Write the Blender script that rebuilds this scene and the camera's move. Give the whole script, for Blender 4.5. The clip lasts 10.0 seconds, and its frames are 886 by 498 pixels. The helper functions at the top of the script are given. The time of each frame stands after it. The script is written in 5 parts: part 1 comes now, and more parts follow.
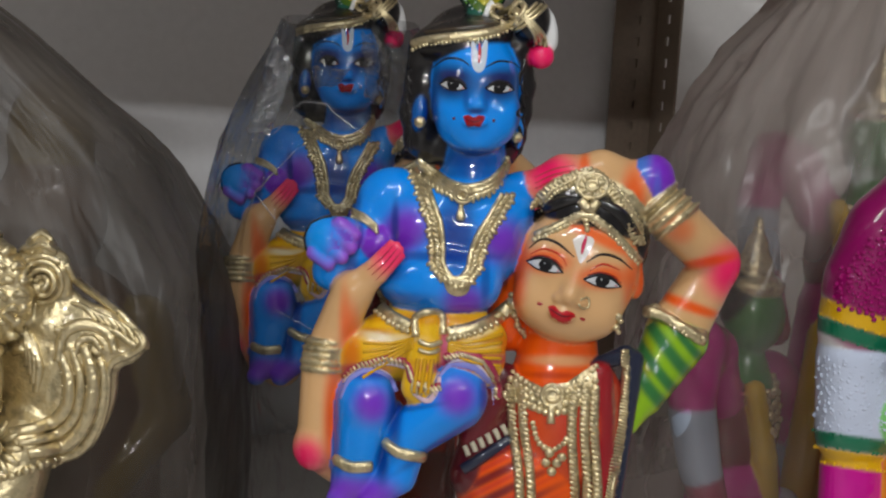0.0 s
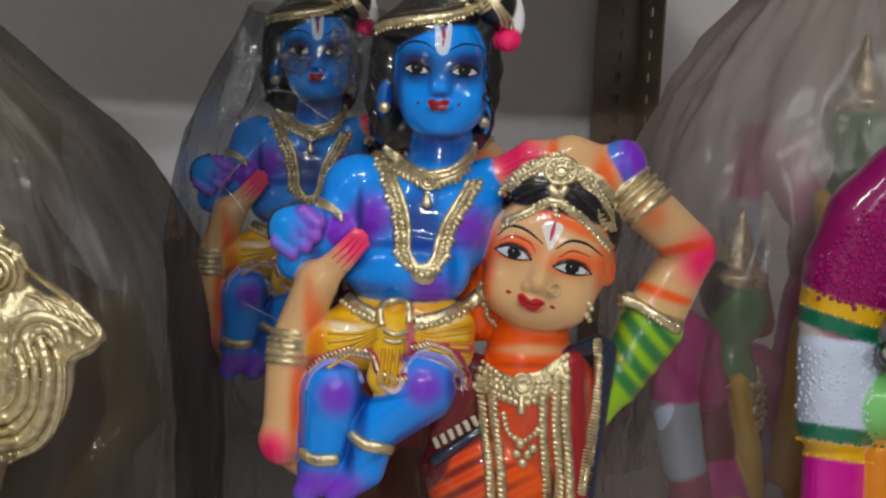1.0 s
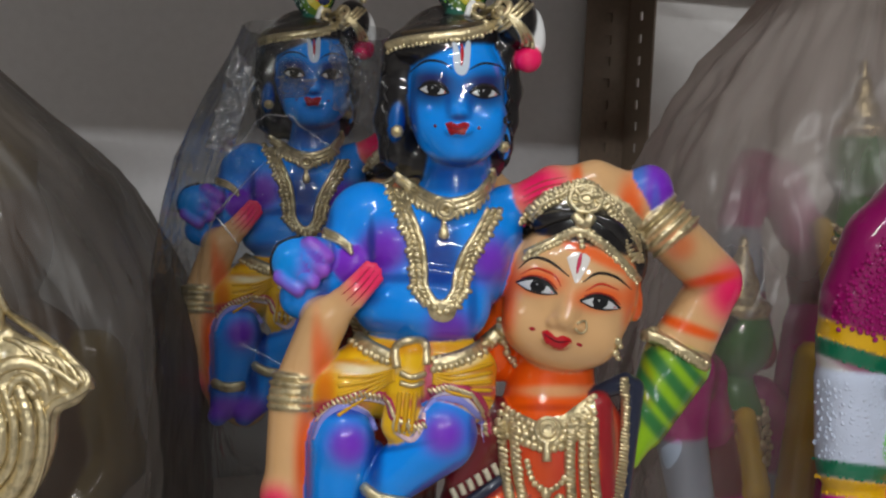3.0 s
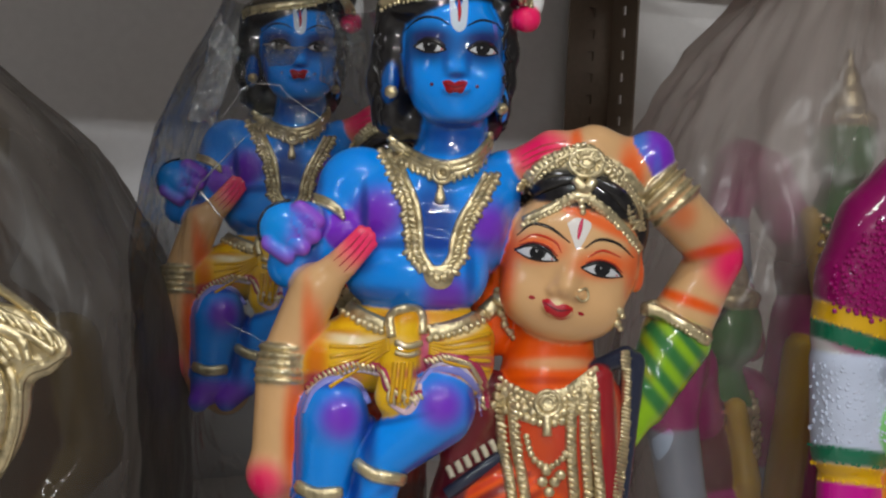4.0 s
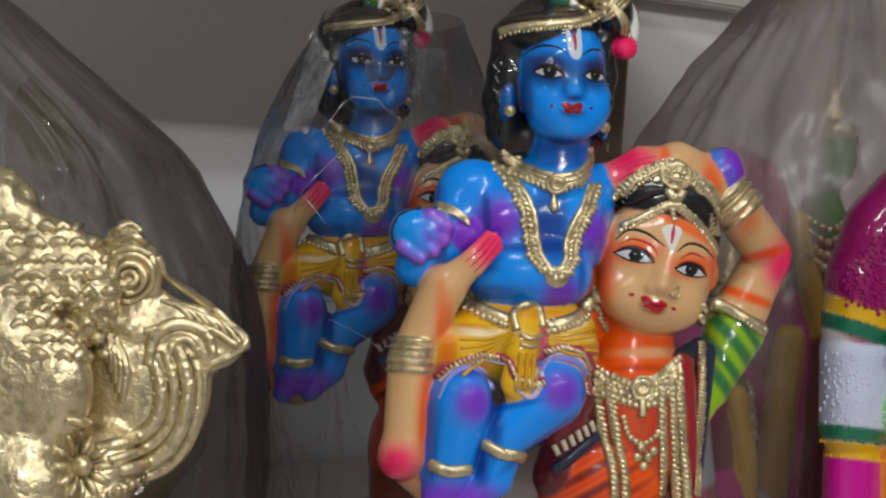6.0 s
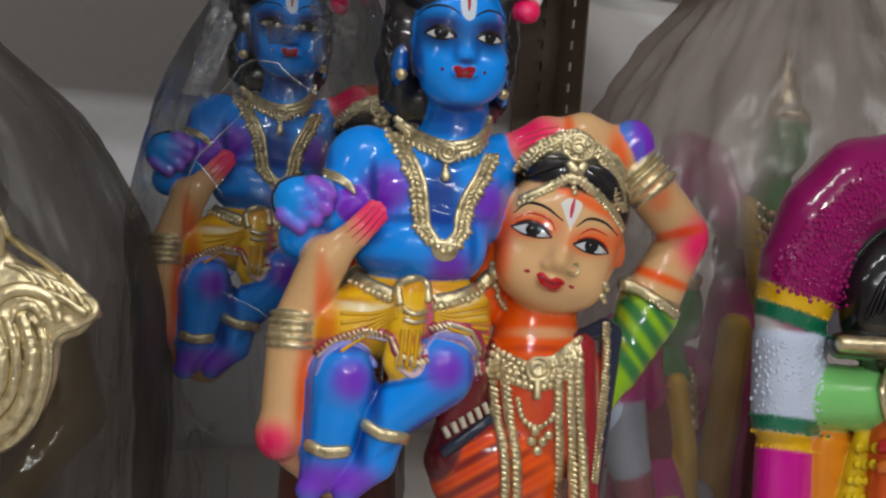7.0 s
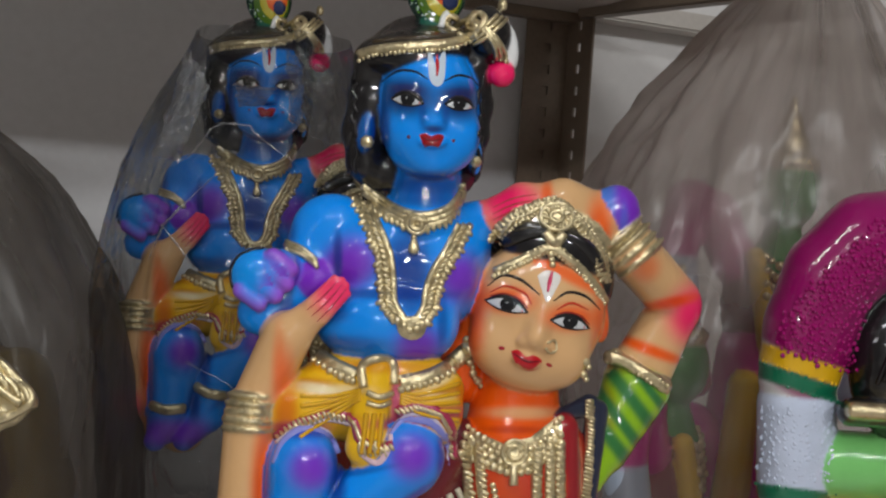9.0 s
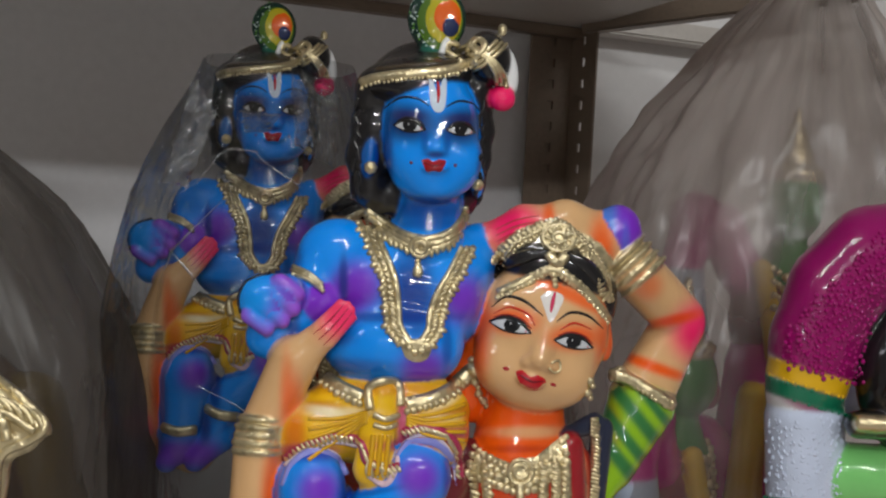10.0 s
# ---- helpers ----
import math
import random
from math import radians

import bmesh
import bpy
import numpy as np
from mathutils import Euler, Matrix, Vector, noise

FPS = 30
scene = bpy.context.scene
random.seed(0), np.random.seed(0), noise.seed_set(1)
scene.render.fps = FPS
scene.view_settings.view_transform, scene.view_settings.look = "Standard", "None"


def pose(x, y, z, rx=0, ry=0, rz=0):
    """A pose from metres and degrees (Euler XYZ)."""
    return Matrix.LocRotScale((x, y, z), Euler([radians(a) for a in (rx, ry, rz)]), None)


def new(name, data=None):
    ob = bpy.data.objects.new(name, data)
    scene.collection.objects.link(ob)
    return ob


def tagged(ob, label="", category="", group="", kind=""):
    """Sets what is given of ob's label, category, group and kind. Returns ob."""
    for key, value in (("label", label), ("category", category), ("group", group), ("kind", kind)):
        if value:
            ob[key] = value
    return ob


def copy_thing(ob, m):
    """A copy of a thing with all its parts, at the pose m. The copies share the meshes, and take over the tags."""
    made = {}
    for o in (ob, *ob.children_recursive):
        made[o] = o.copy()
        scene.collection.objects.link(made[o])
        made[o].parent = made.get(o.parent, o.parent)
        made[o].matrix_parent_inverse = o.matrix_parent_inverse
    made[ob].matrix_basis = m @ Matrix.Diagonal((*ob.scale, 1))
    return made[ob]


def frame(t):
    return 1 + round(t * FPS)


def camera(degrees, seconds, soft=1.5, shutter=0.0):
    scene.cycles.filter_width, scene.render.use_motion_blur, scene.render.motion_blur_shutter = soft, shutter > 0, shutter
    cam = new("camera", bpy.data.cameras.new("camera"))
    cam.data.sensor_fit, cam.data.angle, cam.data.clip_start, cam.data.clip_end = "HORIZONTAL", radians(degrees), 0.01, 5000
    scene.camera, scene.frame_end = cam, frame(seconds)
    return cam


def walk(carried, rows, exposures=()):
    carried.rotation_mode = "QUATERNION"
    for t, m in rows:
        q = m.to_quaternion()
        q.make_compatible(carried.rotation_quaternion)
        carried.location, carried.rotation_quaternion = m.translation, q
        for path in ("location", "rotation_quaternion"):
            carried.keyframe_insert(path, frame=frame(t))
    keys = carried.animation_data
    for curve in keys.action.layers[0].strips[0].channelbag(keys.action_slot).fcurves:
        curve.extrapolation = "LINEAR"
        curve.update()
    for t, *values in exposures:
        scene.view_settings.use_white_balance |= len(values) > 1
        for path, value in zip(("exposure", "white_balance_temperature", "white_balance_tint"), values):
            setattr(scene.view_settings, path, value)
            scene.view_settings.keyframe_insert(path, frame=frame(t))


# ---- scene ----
cam = camera(54.6, 10.0, soft=2.3)
METRES, EYE, TILT, LEAN, TURN = 0.30, 1.3, -9.0, -2.6, 0.0
ROWS = [
    (0.0, 0.0, 0.0, 0.0, -0.0, -0.0, -0.0),
    (0.5, 0.0287, 0.0029, -0.0068, -0.05, -0.01, 0.23),
    (1.0, 0.0498, 0.03, -0.024, -0.26, 0.12, 0.49),
    (1.5, 0.0447, 0.06, -0.0234, -0.61, 0.44, 0.72),
    (2.0, 0.0225, 0.101, -0.0062, -1.07, 0.86, 0.9),
    (3.5, -0.048, 0.1581, -0.0453, -3.29, 2.64, 1.07),
    (4.0, -0.0607, 0.197, -0.0861, -4.18, 3.0, 1.16),
    (4.5, -0.0758, 0.2223, -0.0996, -5.27, 3.17, 1.37),
    (5.0, -0.106, 0.2081, -0.099, -6.56, 3.16, 1.54),
    (5.5, -0.2489, 0.1132, -0.0895, -8.13, 2.92, 1.58),
    (5.7, -0.3426, 0.1037, -0.0758, -8.73, 2.77, 1.67),
    (6.25, -0.385, 0.070, -0.076, -9.40, 2.32, 1.0),
    (6.8, -0.2531, 0.0946, -0.0965, -9.59, 1.845, 0.28),
    (7.0, -0.2017, 0.1277, -0.1012, -9.7, 1.78, 0.16),
    (7.5, -0.1251, 0.1773, -0.1036, -9.35, 1.89, -0.24),
    (8.0, -0.1134, 0.1891, -0.0688, -8.93, 2.52, -0.33),
    (8.5, -0.1116, 0.1884, -0.0393, -8.54, 3.28, -0.15),
    (9.0, -0.1089, 0.1863, -0.0346, -8.19, 4.01, 0.17),
    (9.5, -0.1016, 0.1743, -0.0272, -7.79, 4.53, 0.6),
    (10.0, -0.1014, 0.1635, -0.018, -7.43, 4.74, 0.95),
]
BASE = pose(0, 0, EYE, TILT, LEAN, TURN)
walk(cam, [(t, BASE @ pose(METRES * x, METRES * y, METRES * z, 90 + pitch, roll, yaw)) for t, x, y, z, yaw, pitch, roll in ROWS])

# ---- light ----
world = bpy.data.worlds.new("shop_world")
scene.world = world
world.use_nodes = True
world.node_tree.nodes["Background"].inputs[0].default_value = (0.80, 0.84, 0.9, 1)
world.node_tree.nodes["Background"].inputs[1].default_value = 0.03
scene.view_settings.exposure = -0.09
# ceiling tubes: x, y, z, watts
TUBES = [(-0.1, -0.40, 2.72, 10.0), (0.4, -2.4, 2.72, 9.0), (-0.6, -3.2, 2.72, 98.0), (-1.9, -0.8, 2.72, 6.0), (1.3, -2.0, 2.72, 42.0)]
SHELF = 0.90


# ---- materials ----
def principled(name, rgb=(0.5, 0.5, 0.5), rough=0.5, metal=0.0, coat=0.0):
    m = bpy.data.materials.new(name)
    m.use_nodes = True
    b = m.node_tree.nodes["Principled BSDF"]
    b.inputs["Base Color"].default_value = (*rgb, 1)
    b.inputs["Roughness"].default_value = rough
    b.inputs["Metallic"].default_value = metal
    b.inputs["Coat Weight"].default_value = coat
    b.inputs["Coat Roughness"].default_value = 0.045
    return m


def node(m, kind, **inputs):
    n = m.node_tree.nodes.new(kind)
    for key, value in inputs.items():
        n.inputs[key.replace("_", " ")].default_value = value
    return n


def surface(name, rgb, rough=0.5, metal=0.0, coat=0.0, grain=60.0, blotch=5.0, spread=0.15, bump=0.1, depth=0.001):
    """A material whose colour and gloss vary at two scales, with a fine relief."""
    m = principled(name, rgb, rough, metal, coat)
    link = m.node_tree.links.new
    b = m.node_tree.nodes["Principled BSDF"]
    place = node(m, "ShaderNodeTexCoord")
    fine = node(m, "ShaderNodeTexNoise", Scale=grain, Detail=6.0)
    wide = node(m, "ShaderNodeTexNoise", Scale=blotch, Detail=4.0)
    for n in (fine, wide):
        link(place.outputs["Object"], n.inputs["Vector"])
    both = node(m, "ShaderNodeMath")
    both.operation = "ADD"
    link(fine.outputs[0], both.inputs[0])
    link(wide.outputs[0], both.inputs[1])
    ramp = node(m, "ShaderNodeValToRGB")
    ramp.color_ramp.elements[0].position, ramp.color_ramp.elements[1].position = 0.25, 0.75
    ramp.color_ramp.elements[0].color = (*[c * (1 - spread) for c in rgb], 1)
    ramp.color_ramp.elements[1].color = (*[min(1, c * (1 + spread)) for c in rgb], 1)
    half = node(m, "ShaderNodeMath")
    half.operation = "MULTIPLY"
    half.inputs[1].default_value = 0.5
    link(both.outputs[0], half.inputs[0])
    link(half.outputs[0], ramp.inputs[0])
    link(ramp.outputs[0], b.inputs["Base Color"])
    gloss = node(m, "ShaderNodeMapRange", To_Min=max(0.05, rough - 0.12), To_Max=min(1, rough + 0.12))
    link(fine.outputs[0], gloss.inputs[0])
    link(gloss.outputs[0], b.inputs["Roughness"])
    dent = node(m, "ShaderNodeBump", Strength=bump, Distance=depth)
    link(fine.outputs[0], dent.inputs["Height"])
    link(dent.outputs[0], b.inputs["Normal"])
    return m


def enamel(name, rough=0.36, dots=0.0):
    """Glossy hand paint: its colour comes from the layer 'paint', whose fourth value says where it is gilt."""
    m = principled(name, rough=rough, coat=1.0)
    m.node_tree.nodes["Principled BSDF"].inputs["Specular IOR Level"].default_value = 0.12
    link = m.node_tree.links.new
    b = m.node_tree.nodes["Principled BSDF"]
    paint = node(m, "ShaderNodeAttribute")
    paint.attribute_name = "paint"
    place = node(m, "ShaderNodeTexCoord")
    wide = node(m, "ShaderNodeTexNoise", Scale=45.0, Detail=5.0)
    fine = node(m, "ShaderNodeTexNoise", Scale=420.0, Detail=4.0)
    for n in (wide, fine):
        link(place.outputs["Object"], n.inputs["Vector"])
    tone = node(m, "ShaderNodeMapRange", To_Min=0.86, To_Max=1.12)
    link(wide.outputs[0], tone.inputs[0])
    worn = node(m, "ShaderNodeMix")
    worn.data_type, worn.blend_type = "RGBA", "MULTIPLY"
    worn.inputs[0].default_value = 1.0
    link(paint.outputs["Color"], worn.inputs[6])
    link(tone.outputs[0], worn.inputs[7])
    link(worn.outputs[2], b.inputs["Base Color"])
    gilt = node(m, "ShaderNodeMath")
    gilt.operation = "MULTIPLY"
    gilt.inputs[1].default_value = 0.8
    link(paint.outputs["Alpha"], gilt.inputs[0])
    link(gilt.outputs[0], b.inputs["Metallic"])
    gloss = node(m, "ShaderNodeMapRange", To_Min=rough, To_Max=0.34)
    link(paint.outputs["Alpha"], gloss.inputs[0])
    link(gloss.outputs[0], b.inputs["Roughness"])
    amount = node(m, "ShaderNodeMapRange", To_Min=0.10, To_Max=0.6)
    link(paint.outputs["Alpha"], amount.inputs[0])
    dent = node(m, "ShaderNodeBump", Distance=0.0006)
    link(fine.outputs[0], dent.inputs["Height"])
    link(amount.outputs[0], dent.inputs["Strength"])
    lumps = node(m, "ShaderNodeTexNoise", Scale=190.0, Detail=3.0)
    link(place.outputs["Object"], lumps.inputs["Vector"])
    deep = node(m, "ShaderNodeBump", Distance=0.0022)
    share = node(m, "ShaderNodeMapRange", To_Min=0.03, To_Max=0.55)
    link(paint.outputs["Alpha"], share.inputs[0])
    link(share.outputs[0], deep.inputs["Strength"])
    link(lumps.outputs[0], deep.inputs["Height"])
    link(dent.outputs[0], deep.inputs["Normal"])
    link(deep.outputs[0], b.inputs["Normal"])
    ripple = node(m, "ShaderNodeBump", Strength=0.22, Distance=0.0026)
    drips = node(m, "ShaderNodeTexNoise", Scale=135.0, Detail=1.0, Roughness=0.4)
    link(place.outputs["Object"], drips.inputs["Vector"])
    link(drips.outputs[0], ripple.inputs["Height"])
    link(ripple.outputs[0], b.inputs["Coat Normal"])
    # gilt gets darker in the hollows of its relief
    hollow = node(m, "ShaderNodeMapRange", From_Min=0.30, From_Max=0.50, To_Min=0.62, To_Max=1.0)
    link(lumps.outputs[0], hollow.inputs[0])
    keep = node(m, "ShaderNodeMix")
    keep.inputs[2].default_value = 1.0
    link(paint.outputs["Alpha"], keep.inputs[0])
    link(hollow.outputs[0], keep.inputs[3])
    both = node(m, "ShaderNodeMath")
    both.operation = "MULTIPLY"
    link(keep.outputs[0], both.inputs[0])
    link(tone.outputs[0], both.inputs[1])
    link(both.outputs[0], worn.inputs[7])
    return m


def film(name, tint=(0.75, 0.73, 0.70), veil=0.22, rough=0.12, fold=28.0, strength=0.6, milk=0.15, streak=0.0, gather=(9.0, 10.0, 1.0), lean=0.0, draw=0.3, hair=0.022):
    """Thin clear plastic: lets light straight through, with a milky veil and wrinkled gloss."""
    m = bpy.data.materials.new(name)
    m.use_nodes = True
    nt, link = m.node_tree, m.node_tree.links.new
    nt.nodes.remove(nt.nodes["Principled BSDF"])
    out = nt.nodes["Material Output"]
    place = node(m, "ShaderNodeTexCoord")
    stretch = node(m, "ShaderNodeMapping")
    stretch.inputs["Scale"].default_value = (1, 1, draw)
    stretch.inputs["Rotation"].default_value = (0, radians(lean), 0)
    drape = node(m, "ShaderNodeAttribute")
    drape.attribute_name = "drape"
    link(drape.outputs["Vector"], stretch.inputs[0])
    crease = node(m, "ShaderNodeTexVoronoi", Scale=fold)
    crease.feature = "DISTANCE_TO_EDGE"
    cloud = node(m, "ShaderNodeTexNoise", Scale=fold * 0.6, Detail=6.0, Distortion=1.2)
    bend = node(m, "ShaderNodeMix")
    bend.data_type = "VECTOR"
    bend.inputs[0].default_value = 0.12
    link(stretch.outputs[0], bend.inputs[4])
    link(cloud.outputs["Color"], bend.inputs[5])
    link(stretch.outputs[0], cloud.inputs["Vector"])
    link(bend.outputs[1], crease.inputs["Vector"])
    height = node(m, "ShaderNodeMath")
    height.operation = "ADD"
    link(crease.outputs["Distance"], height.inputs[0])
    link(cloud.outputs[0], height.inputs[1])
    dent = node(m, "ShaderNodeBump", Strength=strength, Distance=0.012)
    link(height.outputs[0], dent.inputs["Height"])
    clear = node(m, "ShaderNodeBsdfTransparent")
    clear.inputs[0].default_value = (*[0.6 + 0.4 * c for c in tint], 1)
    gloss = node(m, "ShaderNodeBsdfGlossy", Roughness=rough)
    haze = node(m, "ShaderNodeBsdfDiffuse")
    haze.inputs[0].default_value = (*[min(0.8, c + 0.25 * (streak > 0.3)) for c in tint], 1)
    through_it = node(m, "ShaderNodeBsdfTranslucent")
    through_it.inputs[0].default_value = (*tint, 1)
    milky, shell, whole = (node(m, "ShaderNodeMixShader") for _ in range(3))
    milky.inputs[0].default_value = 0.5
    link(haze.outputs[0], milky.inputs[1])
    link(through_it.outputs[0], milky.inputs[2])
    thick = node(m, "ShaderNodeMapRange", To_Min=milk * 0.1, To_Max=milk * 2.0, From_Min=0.3, From_Max=0.7)
    link(cloud.outputs[0], thick.inputs[0])
    line = node(m, "ShaderNodeMapRange", From_Min=0.0, From_Max=hair, To_Min=streak, To_Max=0.0)
    link(crease.outputs["Distance"], line.inputs[0])
    where = node(m, "ShaderNodeMapRange", From_Min=0.38, From_Max=0.54)
    link(cloud.outputs[0], where.inputs[0])
    broken = node(m, "ShaderNodeMath")
    broken.operation = "MULTIPLY"
    link(line.outputs[0], broken.inputs[0])
    link(where.outputs[0], broken.inputs[1])
    rise = node(m, "ShaderNodeSeparateXYZ")
    link(place.outputs["Object"], rise.inputs[0])
    layers = node(m, "ShaderNodeMapRange", From_Min=gather[0], From_Max=gather[1], To_Min=1.0, To_Max=gather[2])
    link(rise.outputs[2], layers.inputs[0])
    more = node(m, "ShaderNodeMath")
    more.operation = "MULTIPLY_ADD"
    link(thick.outputs[0], more.inputs[0])
    link(layers.outputs[0], more.inputs[1])
    link(broken.outputs[0], more.inputs[2])
    link(more.outputs[0], shell.inputs[0])
    link(clear.outputs[0], shell.inputs[1])
    link(milky.outputs[0], shell.inputs[2])
    for n in (gloss, haze):
        link(dent.outputs[0], n.inputs["Normal"])
    edge = node(m, "ShaderNodeFresnel", IOR=1.45)
    link(dent.outputs[0], edge.inputs["Normal"])
    sheen = node(m, "ShaderNodeMath")
    sheen.operation = "MULTIPLY_ADD"
    sheen.inputs[1].default_value, sheen.inputs[2].default_value = 0.4, veil
    link(edge.outputs[0], sheen.inputs[0])
    link(sheen.outputs[0], whole.inputs[0])
    link(shell.outputs[0], whole.inputs[1])
    link(gloss.outputs[0], whole.inputs[2])
    link(whole.outputs[0], out.inputs["Surface"])
    return m


ENAMEL = enamel("enamel_paint")
# one wall in two tones: greyer where shaded, lighter where lit
WALL_PAINT = surface("shaded_wall_paint", (0.74, 0.74, 0.76), 0.6, grain=90, blotch=3, spread=0.07)
LIT_PAINT = surface("lit_white_wall_paint", (0.80, 0.78, 0.77), 0.6, grain=90, blotch=3, spread=0.05)
STEEL = surface("brown_grey_steel", (0.235, 0.18, 0.135), 0.45, 0.1, grain=200, blotch=9, spread=0.2)
SHEET = surface("shelf_sheet_steel", (0.60, 0.555, 0.51), 0.45, 0.1, grain=150, blotch=6, spread=0.12)
SHOP_PAINT = surface("shop_wall_paint", (0.40, 0.38, 0.36), 0.7, grain=60, blotch=2, spread=0.06)
TILE = surface("floor_tile", (0.26, 0.24, 0.22), 0.3, grain=40, blotch=2)
CEILING_PAINT = surface("ceiling_paint", (0.62, 0.62, 0.61), 0.8, grain=60, blotch=2, spread=0.05)


# ---- meshes ----
def link_mesh(name, verts, faces, material, parent=None, smooth=False):
    me = bpy.data.meshes.new(name)
    me.from_pydata([tuple(v) for v in verts], [], [tuple(f) for f in faces])
    me.materials.append(material)
    if smooth:
        me.polygons.foreach_set("use_smooth", [True] * len(me.polygons))
    me.update()
    ob = new(name, me)
    ob.parent = parent
    return ob


def slab(name, lo, hi, material, parent=None, bevel=0.0):
    bm = bmesh.new()
    bmesh.ops.create_cube(bm, size=1)
    for v in bm.verts:
        v.co = [lo[i] + (v.co[i] + 0.5) * (hi[i] - lo[i]) for i in range(3)]
    if bevel:
        bmesh.ops.bevel(bm, geom=bm.edges[:], offset=bevel, segments=2, affect="EDGES")
    me = bpy.data.meshes.new(name)
    bm.to_mesh(me)
    bm.free()
    me.materials.append(material)
    ob = new(name, me)
    ob.parent = parent
    return ob


def spline(points, step):
    """Points along a smooth curve through those given."""
    p = np.array(points, float)
    p = np.vstack([2 * p[0] - p[1], p, 2 * p[-1] - p[-2]])
    out = []
    for i in range(1, len(p) - 2):
        n = max(2, int(np.linalg.norm(p[i + 1] - p[i]) / step))
        for t in np.linspace(0, 1, n, endpoint=False):
            out.append(0.5 * (2 * p[i] + (p[i + 1] - p[i - 1]) * t + (2 * p[i - 1] - 5 * p[i] + 4 * p[i + 1] - p[i + 2]) * t * t
                              + (3 * p[i] - p[i - 1] - 3 * p[i + 1] + p[i + 2]) * t ** 3))
    return np.array(out + [p[-2]])


class Sculpt:
    """A cast figure, modelled from soft solids on a grid. Places are (across, down, forward) in drawing units of the front view;
    unit is their size in metres at the drawing's plane, reach its distance from the viewer, in units."""

    def __init__(self, lo, hi, cell, unit, centre=(784, 441), reach=1506.0):
        self.lo, self.cell, self.unit, self.centre, self.reach = np.array(lo, float), cell, unit, centre, reach
        self.shape = [int((b - a) / cell) + 2 for a, b in zip(lo, hi)]
        self.field = np.full(self.shape, 60.0, np.float32)
        self.solids, self.sprays, self.verts, self.faces, self.colours, self.count = [], [], [], [], [], 0

    def _axes(self, lo, hi):
        i0 = [int(max(0, math.floor((lo[k] - self.lo[k]) / self.cell))) for k in range(3)]
        i1 = [int(min(self.shape[k], math.ceil((hi[k] - self.lo[k]) / self.cell) + 1)) for k in range(3)]
        if any(b - a < 1 for a, b in zip(i0, i1)):
            return None, None
        part = tuple(slice(a, b) for a, b in zip(i0, i1))
        axes = np.meshgrid(*[(self.lo[k] + self.cell * np.arange(i0[k], i1[k])).astype(np.float32) for k in range(3)], indexing="ij", sparse=True)
        return part, axes

    def _add(self, distance, lo, hi, colour, soft, cut=False, tag=""):
        pad = 14 + 2 * soft
        part, axes = self._axes(np.array(lo) - pad, np.array(hi) + pad)
        if part is None:
            return
        d, old = distance(*axes), self.field[part]
        if cut:
            h = np.maximum(soft - np.abs(old + d), 0) / max(soft, 0.01)
            self.field[part] = np.maximum(old, -d) + h * h * soft / 4
        else:
            h = np.maximum(soft - np.abs(old - d), 0) / max(soft, 0.01)
            self.field[part] = np.minimum(old, d) - h * h * soft / 4
            self.solids.append((distance, colour, tag))

    def ball(self, c, r, colour, soft=12, tilt=0.0, cut=False, tag=""):
        """An ellipsoid; tilt turns it clockwise in the front view."""
        ca, sa = math.cos(radians(tilt)), math.sin(radians(tilt))

        def distance(x, y, z):
            a, b, e = x - c[0], y - c[1], z - c[2]
            p, q = (a * ca + b * sa), (-a * sa + b * ca)
            k0 = np.sqrt((p / r[0]) ** 2 + (q / r[1]) ** 2 + (e / r[2]) ** 2)
            k1 = np.sqrt((p / r[0] ** 2) ** 2 + (q / r[1] ** 2) ** 2 + (e / r[2] ** 2) ** 2)
            return k0 * (k0 - 1) / np.maximum(k1, 1e-6)

        w = max(r[0], r[1]) if tilt else 0
        reach = np.array([w or r[0], w or r[1], r[2]])
        self._add(distance, np.array(c) - reach, np.array(c) + reach, colour, soft, cut, tag)

    def rod(self, a, b, r1, r2, colour, soft=12, flat=1.0, tag=""):
        """A rod with round ends; flat: its thickness fore and aft as a share of its width."""
        a, b = np.array(a, float), np.array(b, float)
        ab = b - a
        n = float(ab @ ab)

        def distance(x, y, z):
            p, q, e = x - a[0], y - a[1], z - a[2]
            t = np.clip((p * ab[0] + q * ab[1] + e * ab[2]) / n, 0, 1)
            return np.sqrt((p - t * ab[0]) ** 2 + (q - t * ab[1]) ** 2 + ((e - t * ab[2]) / flat) ** 2) - (r1 + (r2 - r1) * t)

        w = max(r1, r2)
        self._add(distance, np.minimum(a, b) - w, np.maximum(a, b) + w, colour, soft, tag=tag)

    def chain(self, points, radii, colour, soft=14, tag=""):
        for i in range(len(points) - 1):
            self.rod(points[i], points[i + 1], radii[i], radii[i + 1], colour, soft, tag=tag)

    def spray(self, c, r, colour, tags, strength=1.0, slope=0.0, sharp=1.8):
        """A soft spot of sprayed paint on the solids that bear one of the tags."""
        self.sprays.append((np.array(c, float), np.array(r, float) if np.ndim(r) else np.array([r] * 3, float), np.array(colour[:3]), tags, strength, slope, sharp))

    def relief(self):
        """The front of the figure as a height over the front view."""
        inside = self.field < 0
        n = self.shape[2]
        top = n - 1 - np.argmax(inside[:, :, ::-1], axis=2)
        i, j = np.indices(top.shape)
        a, b = self.field[i, j, top], self.field[i, j, np.minimum(top + 1, n - 1)]
        h = self.lo[2] + self.cell * (top + np.clip(a / np.minimum(a - b, -1e-6), 0, 1))
        h[~inside.any(axis=2)] = np.nan
        self.height = h

